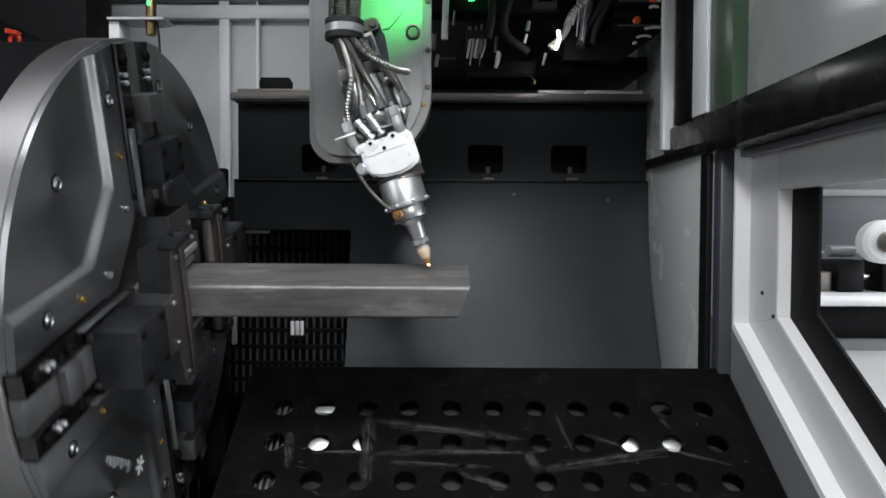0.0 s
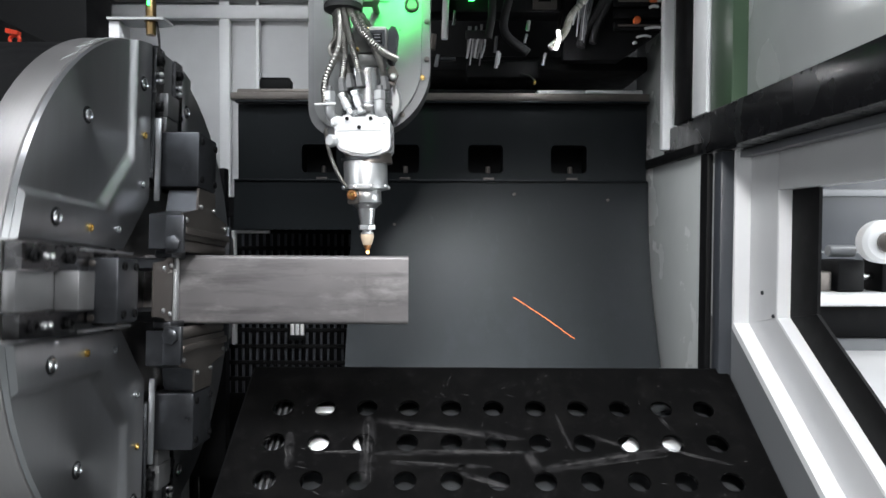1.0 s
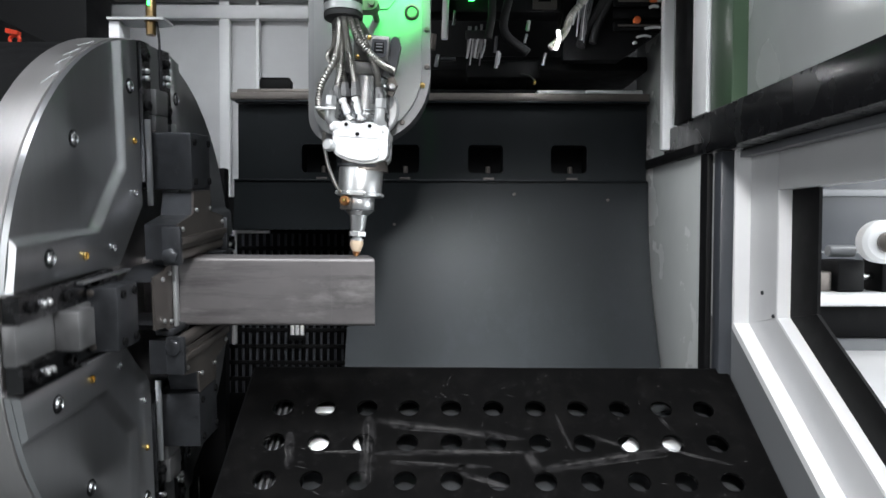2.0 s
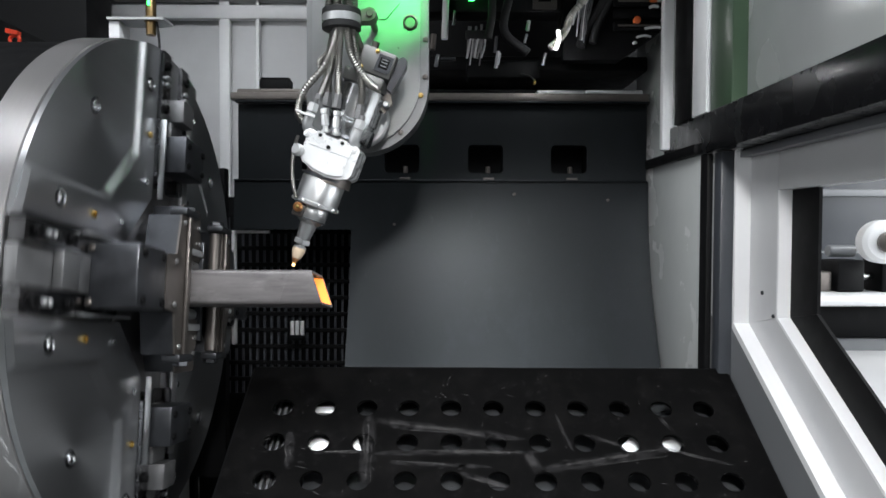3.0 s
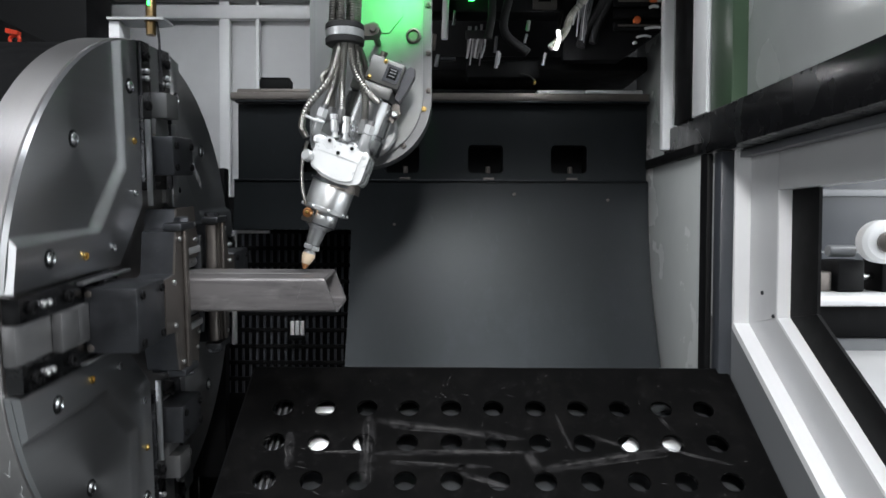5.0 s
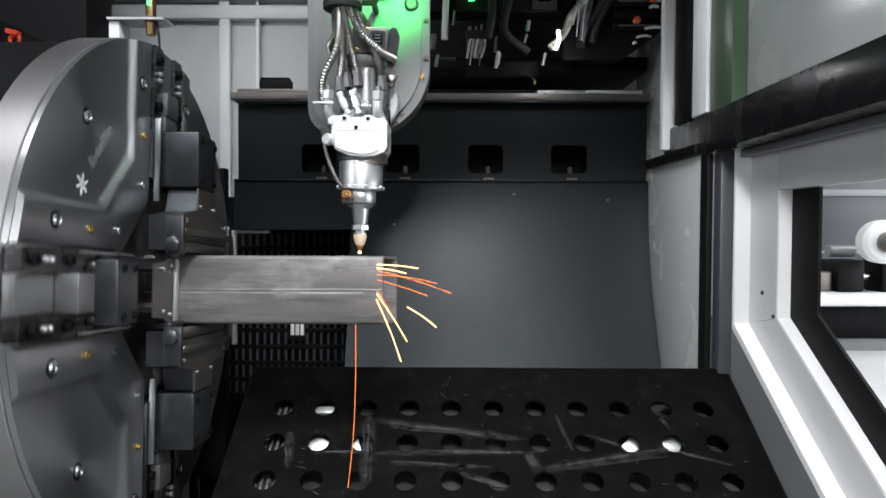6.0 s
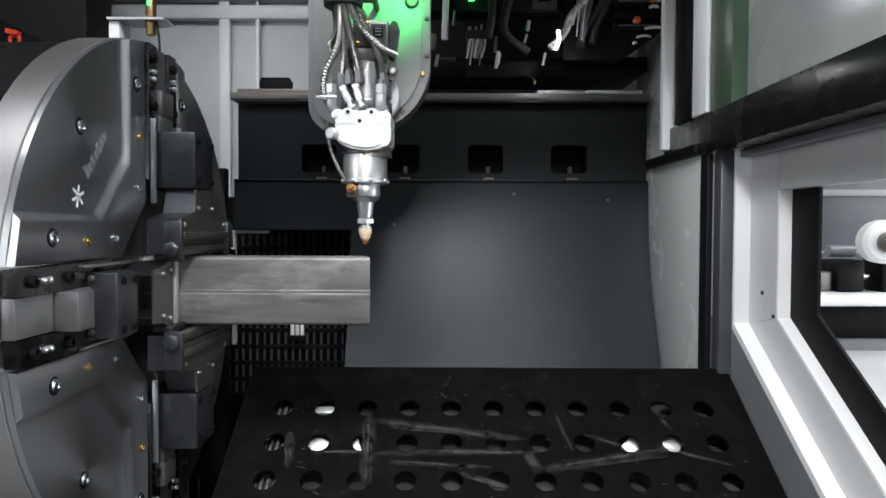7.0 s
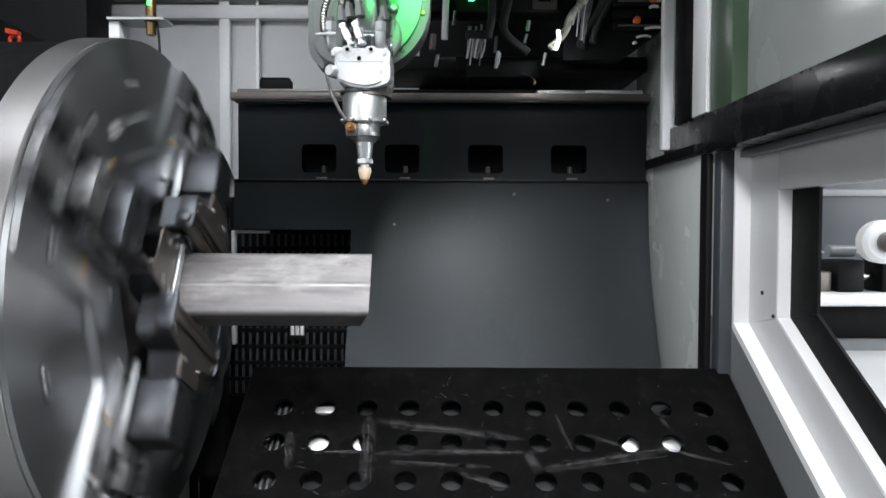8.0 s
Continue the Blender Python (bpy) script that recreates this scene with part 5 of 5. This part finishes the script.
# sparks: the moment, then each streak's tail and head as x, z, x, z, y and whether it is white hot
SPARKS = (
    (0.5, ((0.011, 1.026, 0.060, 1.012, -0.045, 0), (0.014, 1.009, 0.046, 0.994, -0.045, 0), (0.029, 0.981, 0.071, 0.965, -0.045, 1), (-0.009, 0.942, 0.037, 0.901, -0.045, 0))),
    (1.0, ((0.122, 0.991, 0.226, 0.920, -0.045, 0),)),
    (1.5, ((-0.077, 1.018, -0.042, 1.024, -0.045, 0), (-0.077, 1.012, 0.011, 0.969, -0.045, 0), (-0.077, 1.008, 0.001, 0.979, -0.045, 1), (-0.077, 0.996, -0.018, 0.933, -0.045, 0),
           (-0.077, 1.004, -0.023, 0.957, -0.045, 1), (-0.077, 0.950, -0.041, 0.880, -0.045, 1), (-0.075, 0.948, -0.009, 0.875, -0.045, 1), (-0.038, 0.870, -0.014, 0.836, -0.045, 0),
           (-0.077, 0.943, -0.066, 0.914, -0.045, 0))),
    (3.5, ((-0.256, 1.021, -0.320, 0.907, -0.075, 0), (-0.258, 1.018, -0.355, 0.805, -0.075, 1), (-0.385, 0.878, -0.474, 0.791, -0.075, 1), (-0.334, 0.871, -0.361, 0.851, -0.075, 0),
           (-0.277, 0.961, -0.325, 0.857, -0.075, 0), (-0.217, 0.982, -0.104, 1.024, 0.000, 0), (-0.104, 1.024, -0.014, 1.062, 0.000, 1), (-0.215, 0.972, -0.069, 0.985, 0.000, 1),
           (0.089, 1.088, 0.114, 1.094, 0.000, 0), (-0.129, 0.967, -0.044, 0.992, 0.000, 0), (-0.213, 0.980, -0.179, 1.004, 0.000, 0), (-0.262, 0.999, -0.296, 0.914, -0.075, 0))),
    (4.0, ((-0.256, 1.021, -0.271, 0.973, -0.075, 0), (-0.267, 0.971, -0.296, 0.890, -0.075, 0), (-0.306, 0.890, -0.410, 0.690, -0.075, 1), (-0.301, 0.885, -0.363, 0.809, -0.075, 0),
           (-0.292, 0.885, -0.306, 0.800, -0.075, 1), (-0.275, 0.904, -0.267, 0.819, -0.075, 1), (-0.304, 0.881, -0.390, 0.771, -0.075, 0), (-0.298, 0.885, -0.348, 0.849, -0.075, 0),
           (-0.286, 0.947, -0.315, 0.904, -0.075, 0), (-0.316, 0.871, -0.265, 0.871, 0.000, 0), (-0.199, 1.027, -0.164, 1.032, 0.000, 0), (-0.154, 1.042, -0.124, 1.054, 0.000, 0))),
    (4.5, ((-0.257, 1.018, -0.271, 0.975, -0.075, 0), (-0.263, 0.971, -0.296, 0.892, -0.075, 1), (-0.213, 0.972, -0.167, 0.979, 0.000, 1), (-0.198, 1.034, -0.202, 0.997, 0.000, 1),
           (-0.152, 1.020, -0.129, 1.032, 0.000, 0), (-0.091, 1.051, -0.064, 1.055, 0.000, 0), (-0.022, 1.056, 0.178, 1.074, 0.000, 0))),
    (6.0, ((-0.112, 1.046, -0.042, 1.040, -0.045, 1), (-0.112, 1.040, -0.062, 1.031, -0.045, 1), (-0.112, 1.030, -0.009, 1.015, -0.045, 0), (-0.112, 1.020, -0.026, 0.993, -0.045, 0),
           (-0.112, 1.037, 0.015, 0.998, -0.045, 0), (-0.112, 0.996, -0.060, 0.914, -0.045, 1), (-0.112, 0.986, -0.070, 0.880, -0.045, 1), (-0.060, 0.974, -0.010, 0.939, -0.045, 1),
           (-0.145, 0.943, -0.160, 0.645, -0.045, 0), (-0.112, 1.001, -0.091, 0.967, -0.045, 0))),
    (6.5, ((-0.091, 1.035, -0.038, 1.046, -0.045, 1), (-0.038, 1.041, 0.018, 0.989, -0.045, 0), (0.023, 1.068, 0.091, 1.057, -0.045, 0), (-0.091, 1.001, 0.027, 0.904, -0.045, 1),
           (-0.089, 0.996, 0.072, 0.850, -0.045, 0), (-0.089, 0.991, 0.066, 0.809, -0.045, 0), (-0.091, 0.996, -0.057, 0.948, -0.045, 1), (-0.091, 1.015, -0.067, 0.986, -0.045, 1))),
)


# showers: moment, source x and z, fan of angles, shortest and longest streak, reach, number, depth, share that is white hot
BURSTS = ((0.3, 0.030, 1.000, -62, -15, 0.02, 0.10, 0.10, 7, -0.045, 0.1), (0.3, 0.030, 0.985, -58, -50, 0.18, 0.30, 0.02, 2, -0.045, 0.0),
          (1.3, -0.076, 1.010, -30, -12, 0.03, 0.10, 0.10, 7, -0.045, 0.6), (1.3, -0.070, 0.965, -58, -46, 0.04, 0.12, 0.26, 16, -0.045, 0.6),
          (1.7, -0.070, 1.030, -14, 2, 0.03, 0.07, 0.04, 2, -0.045, 0.3), (1.7, 0.160, 0.970, -26, -12, 0.06, 0.15, 0.06, 5, -0.045, 0.7), (1.7, 0.250, 0.860, -48, -38, 0.05, 0.10, 0.05, 5, -0.045, 0.7),
          (3.2, -0.262, 1.045, 203, 262, 0.06, 0.24, 0.16, 75, -0.075, 0.05), (3.7, -0.262, 1.025, 238, 248, 0.06, 0.15, 0.22, 9, -0.075, 0.4),
          (3.7, -0.195, 0.985, 5, 50, 0.02, 0.07, 0.03, 8, 0.000, 0.3), (3.3, -0.195, 0.985, 5, 50, 0.02, 0.07, 0.06, 8, 0.000, 0.4), (3.3, -0.262, 1.025, 240, 248, 0.05, 0.12, 0.16, 7, -0.075, 0.6),
          (6.2, -0.090, 1.030, -72, 40, 0.02, 0.07, 0.05, 20, -0.045, 0.8), (6.2, -0.090, 0.985, -78, 10, 0.02, 0.08, 0.05, 20, -0.045, 0.8), (6.2, 0.030, 1.100, 10, 20, 0.05, 0.09, 0.06, 3, -0.045, 0.4),
          (6.4, -0.090, 1.030, -40, 10, 0.02, 0.06, 0.03, 6, -0.045, 0.2))


def spark(t, x0, z0, x1, z1, y, white):
    n = math.hypot(x1 - x0, z1 - z0)
    sag = random.uniform(0.005, 0.025) * n
    ob = thing("spark", (0, 0, 0), "thin glowing orange spark thrown off by the cut", "spark", "sparks of the cut")
    r = 0.00085 if white else 0.0004
    line = [(-n / 2, 0, -sag), (-n / 6, 0, sag * 0.3), (n / 6, 0, sag * 0.5), (n / 2, 0, -sag)]
    bm = hose(line, r, seg=6, steps=10)
    for v in bm.verts:
        k = 0.35 + 0.65 * math.cos(v.co.x / n * 2.6) ** 2
        v.co.y *= k
    part("streak", bm, SPARK_WHITE if white else SPARK, ob)
    a = -math.degrees(math.atan2(z1 - z0, x1 - x0))
    dx, dz = x1 - x0, z1 - z0
    xm, zm = (x0 + x1) / 2, (z0 + z1) / 2
    rest = pose(-0.75, 0, AZ, 0, 0, 0)
    k = 0.12
    rows = [(0.0, rest), (t - 0.1, rest), (t - 0.0667, pose(-0.45, 0.0, AZ, 0, 0, 0)), (t - 0.0333, pose(xm - k * dx, y, zm - k * dz, 0, a, 0)), (t, pose(xm, y, zm, 0, a, 0)),
            (t + 0.0333, pose(xm + k * dx, y, zm + k * dz - 0.01, 0, a, 0)), (t + 0.1, pose(xm + 2 * dx, 0.3, 0.5, 0, 88 if dx > 0 else 92, 0)),
            (t + 0.2, pose(xm + 2 * dx, 0.35, 0.02, 0, 178 if dx < 0 else 2, 0)), (8.8, pose(xm + 2 * dx, 0.35, 0.02, 0, 178 if dx < 0 else 2, 0))]
    walk(ob, [q for q in rows if q[0] >= 0])


def fly_sparks():
    for t, streaks in SPARKS:
        for row in streaks:
            spark(t, *row)
    for t, x, z, a0, a1, n0, n1, reach, count, y, hot in BURSTS:
        for i in range(count):
            a = radians(random.uniform(a0, a1))
            d, n = reach * random.random() ** 1.3, random.uniform(n0, n1)
            sx, sz = x + d * math.cos(a), z + random.uniform(-0.008, 0.008) + d * math.sin(a) - 0.25 * d * d
            spark(t, sx, sz, sx + n * math.cos(a), sz + n * math.sin(a) - 0.5 * d * n, y, 1 if random.random() < hot else 0)


motions()
